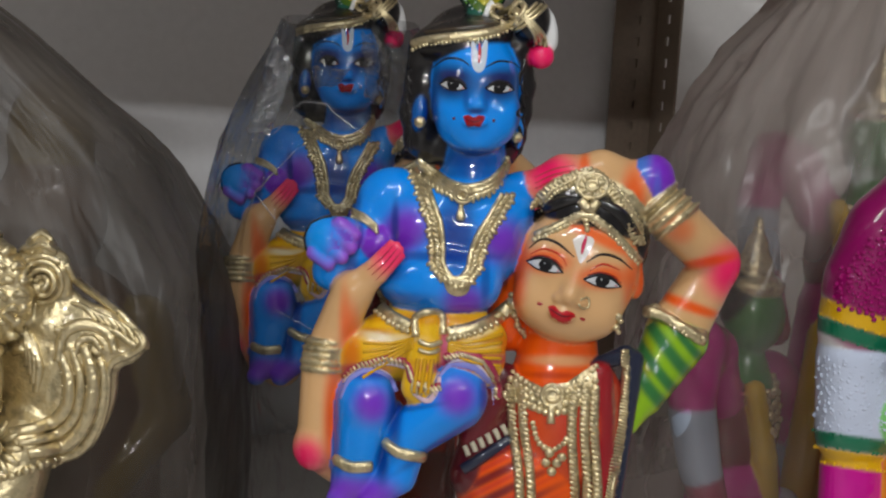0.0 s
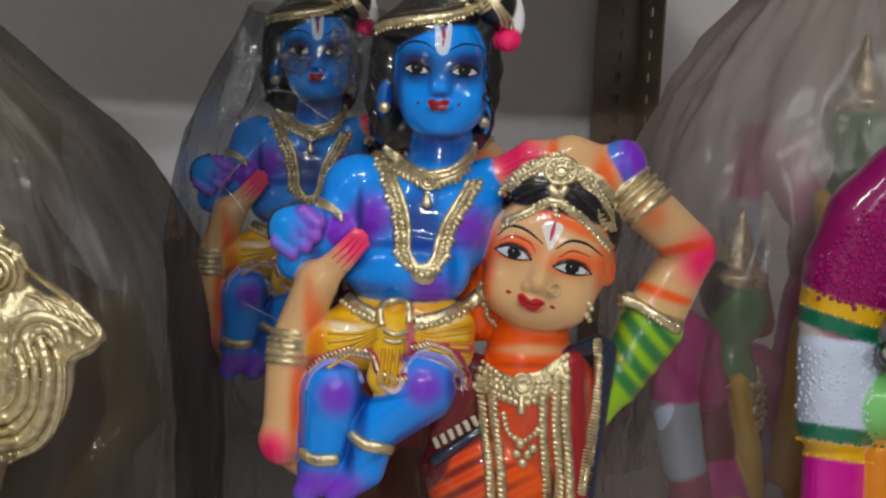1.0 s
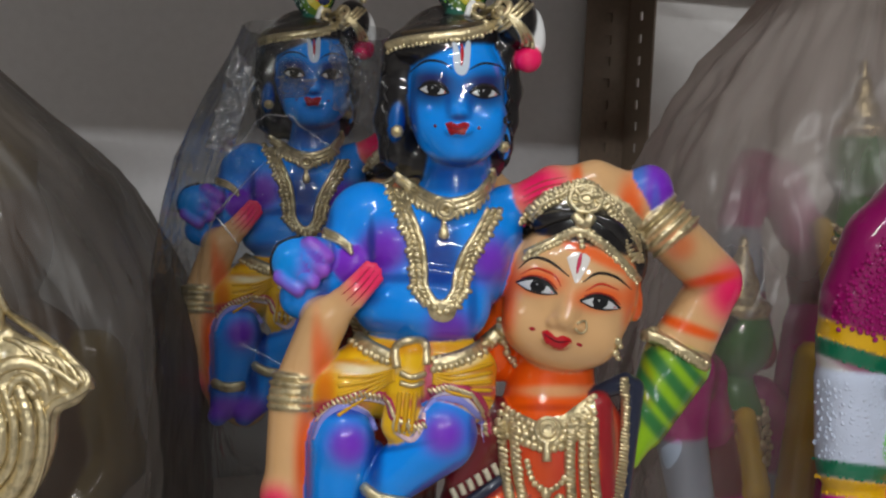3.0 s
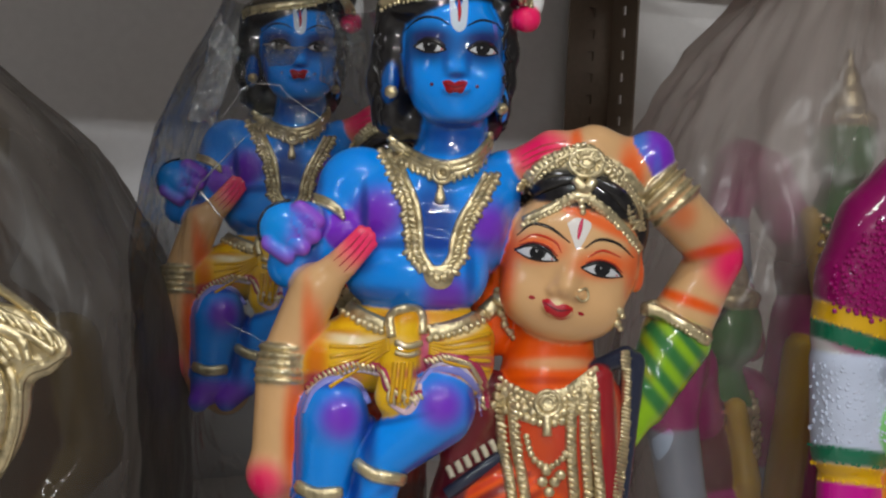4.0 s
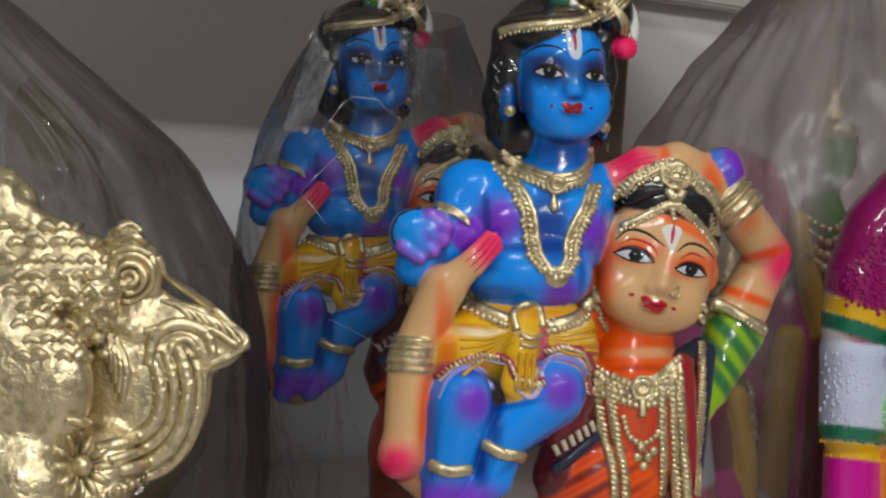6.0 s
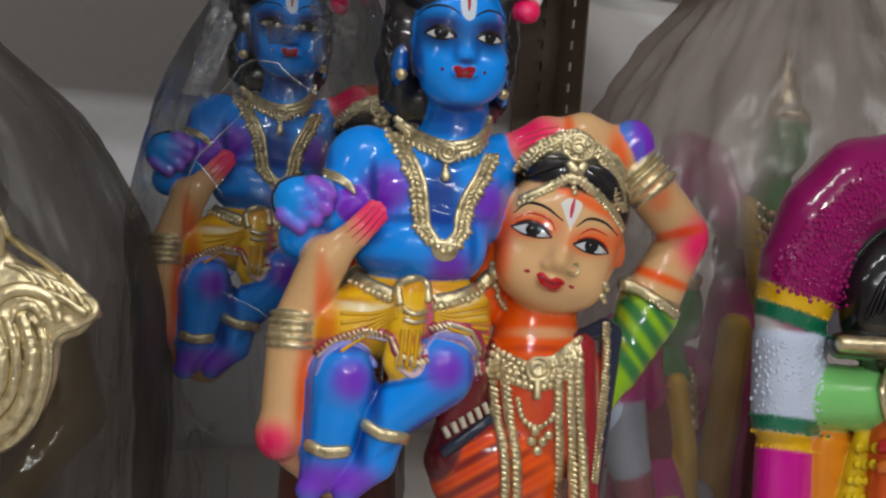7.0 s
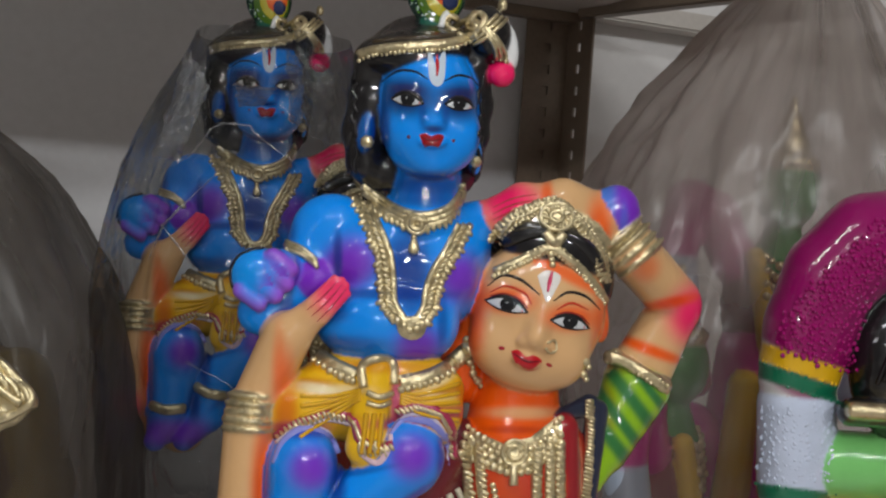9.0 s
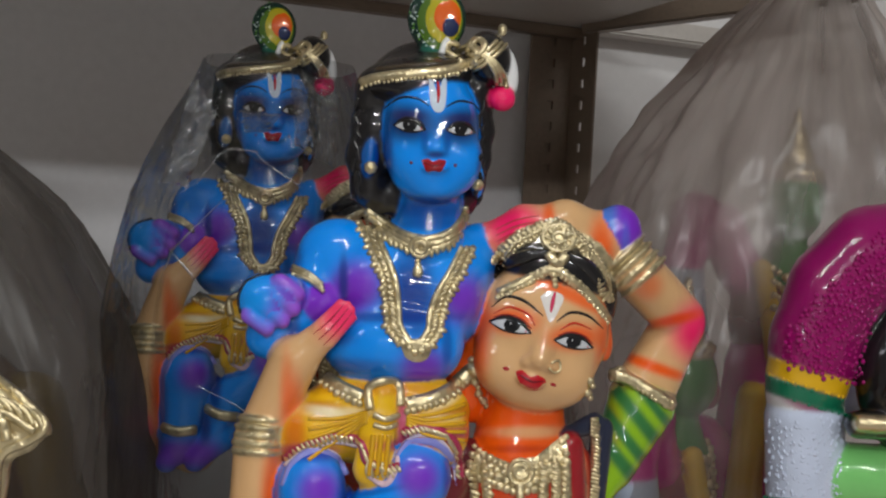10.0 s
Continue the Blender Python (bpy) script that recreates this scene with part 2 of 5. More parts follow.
    def front(self, x, y):
        u, v = (x - self.lo[0]) / self.cell, (y - self.lo[1]) / self.cell
        i, j = int(np.clip(u, 0, self.shape[0] - 2)), int(np.clip(v, 0, self.shape[1] - 2))
        f, g = u - i, v - j
        w = np.array([[(1 - f) * (1 - g), (1 - f) * g], [f * (1 - g), f * g]])
        h = self.height[i:i + 2, j:j + 2]
        ok = ~np.isnan(h)
        return float((h[ok] * w[ok]).sum() / max(w[ok].sum(), 1e-6)) if ok.any() and w[ok].sum() > 0 else float("nan")

    def _append(self, verts, faces, colour):
        self.verts.append(np.array(verts, float))
        self.faces += [tuple(i + self.count for i in f) for f in faces]
        self.colours.append(np.tile(np.array(colour, float), (len(verts), 1)))
        self.count += len(verts)

    def bead(self, c, r, colour, squash=0.7):
        rings, seg = 4, 7
        verts = [(c[0], c[1], c[2] + r * squash)]
        for i in range(1, rings):
            a = math.pi * 0.62 * i / (rings - 1)
            verts += [(c[0] + r * math.sin(a) * math.cos(2 * math.pi * k / seg), c[1] + r * math.sin(a) * math.sin(2 * math.pi * k / seg),
                       c[2] + r * squash * math.cos(a)) for k in range(seg)]
        faces = [(0, 1 + (k + 1) % seg, 1 + k) for k in range(seg)]
        for i in range(rings - 2):
            o = 1 + i * seg
            faces += [(o + k, o + (k + 1) % seg, o + seg + (k + 1) % seg, o + seg + k) for k in range(seg)]
        self._append(verts, faces, colour)

    def on(self, x, y, z=None, lift=0.0):
        h = self.front(x, y) if z is None else z
        return None if math.isnan(h) else np.array([x, y, h + lift])

    def beads(self, points, r, gap, colour, lift=1.0, jitter=0.4, z=None):
        path = spline(points, 1.0)
        run = np.concatenate([[0], np.cumsum(np.linalg.norm(np.diff(path, axis=0), axis=1))])
        for s in np.arange(0, run[-1], gap):
            k = int(np.searchsorted(run, s))
            p = self.on(path[k][0] + random.uniform(-1, 1), path[k][1] + random.uniform(-1, 1), z, lift * 0.6)
            if p is not None:
                self.bead(p, r * (1 + jitter * (random.random() - 0.5)), colour)

    def stroke(self, points, r, colour, lift=0.0, thin=1.0, taper=0.0, z=None):
        """A raised line of paint or plaster along a curve on the front."""
        path = [self.on(p[0], p[1], z if len(p) < 3 else p[2], lift) for p in spline(points, 4.0)]
        path = [p for p in path if p is not None]
        if len(path) < 3:
            return
        path = np.array(path)
        path[1:-1, 2] = (path[:-2, 2] + path[1:-1, 2] + path[2:, 2]) / 3
        seg, verts, faces = 6, [], []
        for i, p in enumerate(path):
            d = path[min(i + 1, len(path) - 1)] - path[max(i - 1, 0)]
            d /= np.linalg.norm(d) + 1e-9
            side = np.array([d[1], -d[0], 0.0])
            side /= np.linalg.norm(side) + 1e-9
            up = np.cross(d, side)
            t = i / (len(path) - 1)
            w = r * ((1 - taper) + taper * math.sin(math.pi * min(max(t, 0.04), 0.96)))
            verts += [p + side * w * math.cos(2 * math.pi * k / seg) + up * w * thin * math.sin(2 * math.pi * k / seg) for k in range(seg)]
        for i in range(len(path) - 1):
            o = i * seg
            faces += [(o + k, o + (k + 1) % seg, o + seg + (k + 1) % seg, o + seg + k) for k in range(seg)]
        o = (len(path) - 1) * seg
        faces += [tuple(range(seg))[::-1], tuple(range(o, o + seg))]
        self._append(verts, faces, colour)

    def patch(self, outline, colour, lift=1.0, rings=4):
        """A painted spot on the front, with a rounded outline."""
        edge = spline(list(outline) + [outline[0]], 4.0)[:-1]
        mid = edge.mean(axis=0)
        p = self.on(mid[0], mid[1], None, lift)
        if p is None:
            return
        verts, n, faces = [p], len(edge), []
        for i in range(1, rings + 1):
            for e in edge:
                q = mid + (e - mid) * i / rings
                h = self.on(q[0], q[1], None, lift if i < rings else lift * 0.3)
                verts.append(h if h is not None else np.array([q[0], q[1], p[2]]))
        faces += [(0, 1 + k, 1 + (k + 1) % n) for k in range(n)]
        for i in range(rings - 1):
            o = 1 + i * n
            faces += [(o + k, o + n + k, o + n + (k + 1) % n, o + (k + 1) % n) for k in range(n)]
        self._append(verts, faces, colour)

    def spot(self, c, rx, ry, colour, lift=1.0, tilt=0.0):
        ca, sa = math.cos(radians(tilt)), math.sin(radians(tilt))
        ring = [(rx * math.cos(a), ry * math.sin(a)) for a in np.linspace(0, 2 * math.pi, 13)[:-1]]
        self.patch([(c[0] + p * ca - q * sa, c[1] + p * sa + q * ca) for p, q in ring], colour, lift)

    def cast(self, name, material, matrix, floor=None):
        """Closes the skin, paints it and links the figure as one mesh."""
        if floor is not None:
            part, (x, y, z) = self._axes(self.lo, self.lo + np.array(self.shape) * self.cell)
            k = 1 - z / self.reach
            up = matrix.to_3x3().transposed() @ Vector((0, 0, 1))
            h = matrix.translation.z + self.unit * (up.x * (x - self.centre[0]) * k - up.y * z - up.z * (y - self.centre[1]) * k) - floor
            self.field = np.maximum(self.field, -h / self.unit).astype(np.float32)
        f = self.field
        inside = f < 0
        near = np.zeros([n - 1 for n in self.shape], np.int8)
        corners = [(a, b, e) for a in (0, 1) for b in (0, 1) for e in (0, 1)]
        for a, b, e in corners:
            near += inside[a:a + near.shape[0], b:b + near.shape[1], e:e + near.shape[2]]
        cells = np.argwhere((near > 0) & (near < 8))
        index = np.full(near.shape, -1, np.int32)
        index[tuple(cells.T)] = np.arange(len(cells))
        value = {c: f[cells[:, 0] + c[0], cells[:, 1] + c[1], cells[:, 2] + c[2]] for c in corners}
        total, hits = np.zeros((len(cells), 3)), np.zeros(len(cells))
        for c in corners:
            for k in range(3):
                if c[k] == 0:
                    e = tuple(1 if i == k else c[i] for i in range(3))
                    cross = (value[c] < 0) != (value[e] < 0)
                    t = np.where(cross, value[c] / np.where(cross, value[c] - value[e], 1), 0)
                    p = np.tile(np.array(c, float), (len(cells), 1))
                    p[:, k] = t
                    total += p * cross[:, None]
                    hits += cross
        skin = self.lo + self.cell * (cells + total / np.maximum(hits, 1)[:, None])
        quads = []
        for k in range(3):
            i, j = [(1, 2), (2, 0), (0, 1)][k]
            a = np.moveaxis(inside, k, 0)
            change = np.argwhere(np.moveaxis(a[1:] != a[:-1], 0, k))
            change = change[(change[:, i] > 0) & (change[:, j] > 0) & (change[:, i] < self.shape[i] - 1) & (change[:, j] < self.shape[j] - 1)]
            ring = []
            for di, dj in ((0, 0), (1, 0), (1, 1), (0, 1)):
                c = change.copy()
                c[:, i] -= di
                c[:, j] -= dj
                ring.append(index[tuple(c.T)])
            q = np.stack(ring, 1)
            out = inside[tuple(change.T)]
            q[out] = q[out][:, ::-1]
            quads.append(q)
        quads = np.vstack(quads)
        quads = quads[(quads >= 0).all(axis=1)]
        # paint
        x, y, z = skin.T
        near_d = np.full((2, len(skin)), 1e9)
        which = np.zeros((2, len(skin)), np.int32)
        for n, (distance, colour, tag) in enumerate(self.solids):
            d = distance(x, y, z)
            first = d < near_d[0]
            second = ~first & (d < near_d[1])
            near_d[1] = np.where(first, near_d[0], np.where(second, d, near_d[1]))
            which[1] = np.where(first, which[0], np.where(second, n, which[1]))
            near_d[0] = np.where(first, d, near_d[0])
            which[0] = np.where(first, n, which[0])
        table = np.array([(*s[1], 0.0) if len(s[1]) == 3 else s[1] for s in self.solids])
        share = 0.5 * np.exp(-np.maximum(near_d[1] - near_d[0], 0) / 1.5)[:, None]
        colours = table[which[0]] * (1 - share) + table[which[1]] * share
        tags = np.array([s[2] for s in self.solids])[which[0]]
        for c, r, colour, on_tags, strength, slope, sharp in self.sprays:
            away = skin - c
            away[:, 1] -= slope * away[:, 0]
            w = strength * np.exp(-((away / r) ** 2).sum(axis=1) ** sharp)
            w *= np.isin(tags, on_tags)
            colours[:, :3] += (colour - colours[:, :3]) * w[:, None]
        # all in metres, in the figure's own frame
        points = np.vstack([skin] + self.verts) if self.verts else skin
        k = 1 - points[:, 2] / self.reach
        local = np.stack([(points[:, 0] - self.centre[0]) * k, -points[:, 2], -(points[:, 1] - self.centre[1]) * k], 1) * self.unit
        extra = [tuple(i + len(skin) for i in face[::-1]) for face in self.faces]
        faces = [tuple(q) for q in quads.tolist()] + extra
        me = bpy.data.meshes.new(name)
        me.from_pydata(local.tolist(), [], faces)
        rgba = np.vstack([colours] + [np.hstack([c, np.zeros((len(c), 1))]) if c.shape[1] == 3 else c for c in self.colours])
        layer = me.attributes.new("paint", "FLOAT_COLOR", "POINT")
        layer.data.foreach_set("color", rgba.astype(np.float32).ravel())
        me.polygons.foreach_set("use_smooth", [True] * len(me.polygons))
        me.materials.append(material)
        me.update()
        ob = new(name, me)
        ob.matrix_world = matrix
        return ob


# ---- the shop's shell ----
RACK = BASE @ pose(0.262, 1.100, 0.0)
CORNER = Vector((RACK.translation.x, RACK.translation.y, 0))
TURNED = 14.0
BAY = Matrix.Translation(CORNER) @ pose(0, 0, 0, 0, 0, TURNED)   # x along the back wall, y towards it


def shell():
    floor = tagged(slab("floor", (-4, -5, -0.1), (4, 4, 0), TILE), "pale glossy tiled shop floor", "floor", kind="structure")
    tagged(slab("ceiling", (-4, -5, 2.8), (4, 4, 2.9), CEILING_PAINT), "white painted shop ceiling", "ceiling", kind="structure")
    for name, lo, hi in (("wall_south", (-4, -5.1, 0), (4, -5, 2.8)), ("wall_north", (-4, 4, 0), (4, 4.1, 2.8)),
                         ("wall_west", (-4.1, -5, 0), (-4, 4, 2.8)), ("wall_east", (4, -5, 0), (4.1, 4, 2.8))):
        tagged(slab(name, lo, hi, SHOP_PAINT), "plain beige painted shop wall", "wall", kind="structure")
    # same wall on both sides of the post; its light is in the paint
    back = slab("wall_behind_rack", (-2.6, 0.045, 0), (0.0, 0.10, 2.8), WALL_PAINT)
    back.matrix_world = BAY
    tagged(back, "painted wall behind the steel rack, greyer as in shade", "wall", kind="structure")
    side = slab("wall_beside_rack", (0.0, 0.06, 0), (2.6, 0.115, 2.8), LIT_PAINT)
    side.matrix_world = BAY
    tagged(side, "white painted wall beside the steel rack, lightened as lit", "wall", kind="structure")
    return floor


def ceiling_tube(x, y, z, watts):
    lamp = bpy.data.lights.new("tube_light", "AREA")
    lamp.shape, lamp.size, lamp.size_y, lamp.energy = "RECTANGLE", 1.2, 0.06, watts
    lamp.color = (0.97, 0.985, 0.985)
    ob = new("tube_light", lamp)
    ob.matrix_world = pose(x, y, z)
    body = slab("tube_light_fixture", (-0.62, -0.05, 0.01), (0.62, 0.05, 0.075), CEILING_PAINT, bevel=0.01)
    body.matrix_world = pose(x, y, z)
    tagged(body, "white batten tube light under the ceiling", "ceiling light", "ceiling lights")


shell()
for t in TUBES:
    ceiling_tube(*t)


# ---- the steel rack ----
def angle_post(matrix, height):
    """A slotted angle upright: two thin legs with a row of slots in each."""
    bm = bmesh.new()
    leg, thick, pitch = 0.060, 0.0025, 0.026
    for axis in (0, 1):
        # each leg is strips of steel between and beside the slots
        rows = int(height / pitch)
        for x0, x1 in ((0, 0.026), (0.034, leg)):
            bits = [(x0, x1, 0, height)]
            for a, b, lo, hi in bits:
                c = bmesh.ops.create_cube(bm, size=1)["verts"]
                for v in c:
                    p = [a + (v.co.x + 0.5) * (b - a), (v.co.y + 0.5) * thick, lo + (v.co.z + 0.5) * (hi - lo)]
                    v.co = (-p[0], -p[1], p[2]) if axis == 0 else (-p[1], -p[0], p[2])
        if axis == 0:
            c = bmesh.ops.create_cube(bm, size=1)["verts"]
            for v in c:
                v.co = (-0.03 - v.co.x * 0.016, 0.002 + v.co.y * 0.0015, (v.co.z + 0.5) * height)
        for i in range(rows):
            c = bmesh.ops.create_cube(bm, size=1)["verts"]
            for v in c:
                p = [0.026 + (v.co.x + 0.5) * 0.008, (v.co.y + 0.5) * thick, i * pitch + (v.co.z + 0.5) * (pitch * 0.6)]
                v.co = (-p[0], -p[1], p[2]) if axis == 0 else (-p[1], -p[0], p[2])
    me = bpy.data.meshes.new("upright")
    bm.to_mesh(me)
    bm.free()
    me.materials.append(STEEL)
    ob = new("upright", me)
    ob.matrix_world = matrix
    return ob


rack = tagged(new("steel_rack"), "brown-grey slotted steel rack holding painted dolls", "rack")
rack.matrix_world = BAY
LIP = 1.492
for x, y, turn in ((0.0, 0.02, 0), (-1.8, 0.02, 90)):
    p = angle_post(pose(x, y, 0, 0, 0, turn), 2.3)
    p.parent = rack
slab("shelf_board", (-1.8, -0.78, SHELF - 0.03), (1.2, 0.04, SHELF), SHEET, rack, 0.003)
slab("shelf_board", (-1.8, -0.52, LIP), (0.0, 0.01, LIP + 0.035), SHEET, rack, 0.003)
slab("shelf_lip", (-1.8, -0.008, LIP - 0.012), (-0.002, 0.012, LIP), STEEL, rack, 0.002)
beam = slab("cross_beam", (0, -0.02, LIP - 0.01), (1.2, 0.0, LIP + 0.03), STEEL, rack, 0.002)
beam.matrix_basis = pose(0.0, -0.02, 0, 0, 0, -68)
slab("shelf_board", (0.0, 0.02, LIP + 0.005), (1.2, 0.056, LIP + 0.03), SHEET, rack, 0.003)
slab("end_beam", (0.333, -0.16, LIP - 0.033), (0.9, -0.12, LIP + 0.003), SHEET, rack, 0.003)

# ---- painted dolls ----
GOLD = (0.74, 0.62, 0.37, 1.0)
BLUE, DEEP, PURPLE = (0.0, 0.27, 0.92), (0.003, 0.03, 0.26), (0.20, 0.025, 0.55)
FLESH, ORANGE, PINK = (0.70, 0.41, 0.19), (0.85, 0.10, 0.004), (0.92, 0.012, 0.13)
YELLOW, GREEN, DARK_GREEN = (0.82, 0.47, 0.010), (0.27, 0.50, 0.012), (0.012, 0.10, 0.07)
BLACK, RED, WHITE, MAGENTA = (0.010, 0.009, 0.010), (0.50, 0.012, 0.02), (0.78, 0.78, 0.78), (0.29, 0.002, 0.115)
SCARLET, NAVY = (0.52, 0.045, 0.02), (0.02, 0.025, 0.05)
FACING = BASE @ pose(-0.0182, 0.0591, -0.0258, 3.0, 1.16, -4.18)


def teeth(s, path, step, a, b, width, lift=3):
    """A row of short slanting ridges along a chain, as cast in plaster lace."""
    p = np.array(path, float)
    run = np.concatenate([[0], np.cumsum(np.hypot(*np.diff(p, axis=0).T))])
    for k, d in enumerate(np.arange(step / 2, run[-1], step)):
        x, y = np.interp(d, run, p[:, 0]), np.interp(d, run, p[:, 1])
        f = 0.8 + 0.4 * ((k * 37) % 10) / 10
        s.stroke([(x + a[0], y + a[1]), (x + (a[0] + b[0] * f) / 2, y + (a[1] + b[1] * f) / 2), (x + b[0] * f, y + b[1] * f)], width, GOLD, lift, taper=0.6)


def painted_eye(s, c, w, h, tilt, shade, look_aside=0.0):
    ca, sa = math.cos(radians(tilt)), math.sin(radians(tilt))

    def at(p, q):
        return (c[0] + p * ca - q * sa, c[1] + p * sa + q * ca)

    almond = [at(-w, h * 0.25), at(-w * 0.5, -h * 0.7), at(0, -h), at(w * 0.55, -h * 0.6), at(w, h * 0.3), at(w * 0.4, h * 0.75), at(-w * 0.35, h * 0.8)]
    s.patch(almond, (0.62, 0.63, 0.65), 1.2)
    s.spot(at(look_aside, -h * 0.15), h * 1.4, h * 1.12, (0.009, 0.009, 0.011), 1.9)
    s.spot(at(look_aside - h * 0.25, -h * 0.35), h * 0.13, h * 0.13, WHITE, 2.5)
    s.stroke([at(-w * 1.08, h * 0.25), at(-w * 0.5, -h * 0.85), at(0, -h * 1.12), at(w * 0.55, -h * 0.75), at(w * 1.1, h * 0.35)], 4.2, BLACK, 0.6, 0.5, 0.5)
    s.stroke([at(-w, h * 0.35), at(-w * 0.35, h * 0.9), at(w * 0.4, h * 0.85), at(w, h * 0.4)], 2.0, BLACK, 0.6, 0.5, 0.5)
    s.spot(at(w * 0.8, h * 0.25), h * 0.16, h * 0.16, (0.6, 0.06, 0.08), 1.6)
    s.stroke([at(-w * 0.9, -h * 0.6), at(-w * 0.3, -h * 1.45), at(w * 0.5, -h * 1.3), at(w * 1.05, -h * 0.3)], 2.2, shade, 0.3, 0.5, 0.6)


def pair_doll(matrix):
    """Two figures cast in one: a blue child carried on the shoulder of a woman with one arm over her head."""
    s = Sculpt((340, -190, -400), (1350, 1780, 150), 4.5, 0.0002545)
    # the blue figure
    s.ball((802, 92, -22), (87, 112, 82), BLUE, 10, tag="k_face")
    s.ball((805, 160, -4), (80, 68, 58), BLUE, 24, tag="k_face")
    s.ball((807, 198, 20), (32, 22, 24), BLUE, 24, tag="k_face")
    s.ball((762, 140, 10), (36, 34, 34), BLUE, 22, tag="k_face")
    s.ball((856, 140, 10), (36, 34, 34), BLUE, 22, tag="k_face")
    s.ball((775, 166, 4), (32, 30, 34), BLUE, 24, tag="k_face")
    s.ball((850, 168, 4), (30, 30, 34), BLUE, 24, tag="k_face")
    s.rod((808, 84, 46), (808, 120, 54), 6, 9, BLUE, 16, tag="k_face")
    s.ball((808, 124, 54), (17, 8, 10), BLUE, 12, tag="k_face")
    s.ball((808, 160, 57), (24, 10, 9), BLUE, 8, tag="k_face")
    s.rod((806, 190, -45), (800, 285, -45), 52, 60, BLUE, 12, tag="k")
    s.ball((790, 66, -78), (116, 128, 84), BLACK, 6, tag="hair")
    s.chain([(706, 26, -45), (699, 90, -48), (690, 150, -52), (692, 205, -58), (704, 238, -64)], (38, 38, 39, 32, 18), BLACK, 12, "hair")
    s.chain([(884, 20, -50), (892, 96, -60), (888, 150, -66), (880, 200, -74), (868, 240, -80)], (28, 26, 23, 20, 14), BLACK, 12, "hair")
    s.ball((740, 215, -70), (46, 40, 40), BLACK, 14, tag="hair")
    s.ball((850, 215, -80), (40, 34, 36), BLACK, 14, tag="hair")
    s.ball((796, 160, -104), (98, 78, 50), BLACK, 14, tag="hair")
    s.ball((774, 2, -40), (104, 44, 80), BLACK, 14, -10, tag="hair")
    s.ball((686, 30, -30), (20, 34, 26), BLACK, 8, 10, tag="hair")
    s.ball((906, -36, -40), (40, 50, 44), BLACK, 8, -12, tag="hair")
    # left ear in a darker blue than the right, as if shaded
    s.ball((691, 148, -16), (12, 36, 15), (0.0, 0.09, 0.36), 6, 6, tag="ear")
    s.ball((889, 186, -38), (10, 34, 18), BLUE, 6, tag="ear")
    s.ball((812, -104, -48), (54, 62, 16), (0.004, 0.024, 0.016), 5, tag="plume")
    s.ball((932, -86, -60), (9, 13, 10), GOLD, 4)
    s.rod((806, -60, -46), (808, -20, -40), 18, 30, DARK_GREEN, 8, tag="plume")
    s.ball((944, -12, -48), (17, 44, 18), WHITE, 4, -8)
    s.ball((931, 38, -36), (25, 24, 22), PINK, 4)
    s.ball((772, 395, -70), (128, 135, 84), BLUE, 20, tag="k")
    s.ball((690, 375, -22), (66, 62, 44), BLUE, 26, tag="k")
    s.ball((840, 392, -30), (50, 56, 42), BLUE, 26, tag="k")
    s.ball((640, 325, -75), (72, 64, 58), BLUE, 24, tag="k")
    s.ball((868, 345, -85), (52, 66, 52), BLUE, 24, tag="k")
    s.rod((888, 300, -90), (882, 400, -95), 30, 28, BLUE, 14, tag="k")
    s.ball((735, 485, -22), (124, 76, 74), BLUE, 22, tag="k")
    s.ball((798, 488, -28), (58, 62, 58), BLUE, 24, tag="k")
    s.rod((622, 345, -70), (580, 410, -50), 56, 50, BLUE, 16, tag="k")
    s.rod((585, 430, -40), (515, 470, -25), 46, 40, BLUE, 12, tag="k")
    s.ball((506, 408, -4), (47, 52, 44), BLUE, 10, -15, tag="fist")
    s.ball((545, 392, -2), (38, 34, 40), BLUE, 14, 30, tag="fist")
    for x, y in ((573, 398), (566, 424), (547, 445), (519, 459)):
        s.rod((x - 40, y - 28, 22), (x - 9, y - 5, 24), 15, 14, (0.30, 0.08, 0.62), 7, tag="finger")
    s.ball((608, 412, -16), (40, 36, 34), PURPLE, 12, -25, tag="k")
    # wrap and sash
    s.ball((712, 612, -30), (164, 84, 76), YELLOW, 8, -4, tag="wrap")
    s.ball((800, 636, -8), (74, 74, 60), YELLOW, 10, tag="wrap")
    s.ball((600, 640, -5), (80, 62, 58), YELLOW, 10, tag="wrap")
    s.rod((716, 570, 38), (700, 700, 52), 28, 36, YELLOW, 8, 0.6, tag="wrap")
    s.rod((700, 700, 46), (706, 745, 40), 34, 24, YELLOW, 6, 0.5, tag="wrap")
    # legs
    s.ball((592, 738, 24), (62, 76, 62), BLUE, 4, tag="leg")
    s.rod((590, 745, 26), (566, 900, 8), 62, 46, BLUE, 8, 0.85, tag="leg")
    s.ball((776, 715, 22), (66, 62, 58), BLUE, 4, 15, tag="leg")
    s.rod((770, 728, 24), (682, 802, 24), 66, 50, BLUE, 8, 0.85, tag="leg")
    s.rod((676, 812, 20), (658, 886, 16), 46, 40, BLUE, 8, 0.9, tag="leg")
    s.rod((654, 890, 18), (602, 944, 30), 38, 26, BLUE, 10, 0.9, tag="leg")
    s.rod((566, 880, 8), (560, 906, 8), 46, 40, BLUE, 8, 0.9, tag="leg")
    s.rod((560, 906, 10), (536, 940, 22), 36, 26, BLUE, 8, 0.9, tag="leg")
    # deep blue core that gives the gap between the legs its shade
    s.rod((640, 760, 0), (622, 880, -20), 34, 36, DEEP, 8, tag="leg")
    # dark maroon filler under the knee: shade given as a colour
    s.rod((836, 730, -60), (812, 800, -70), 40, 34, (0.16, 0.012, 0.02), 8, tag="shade")
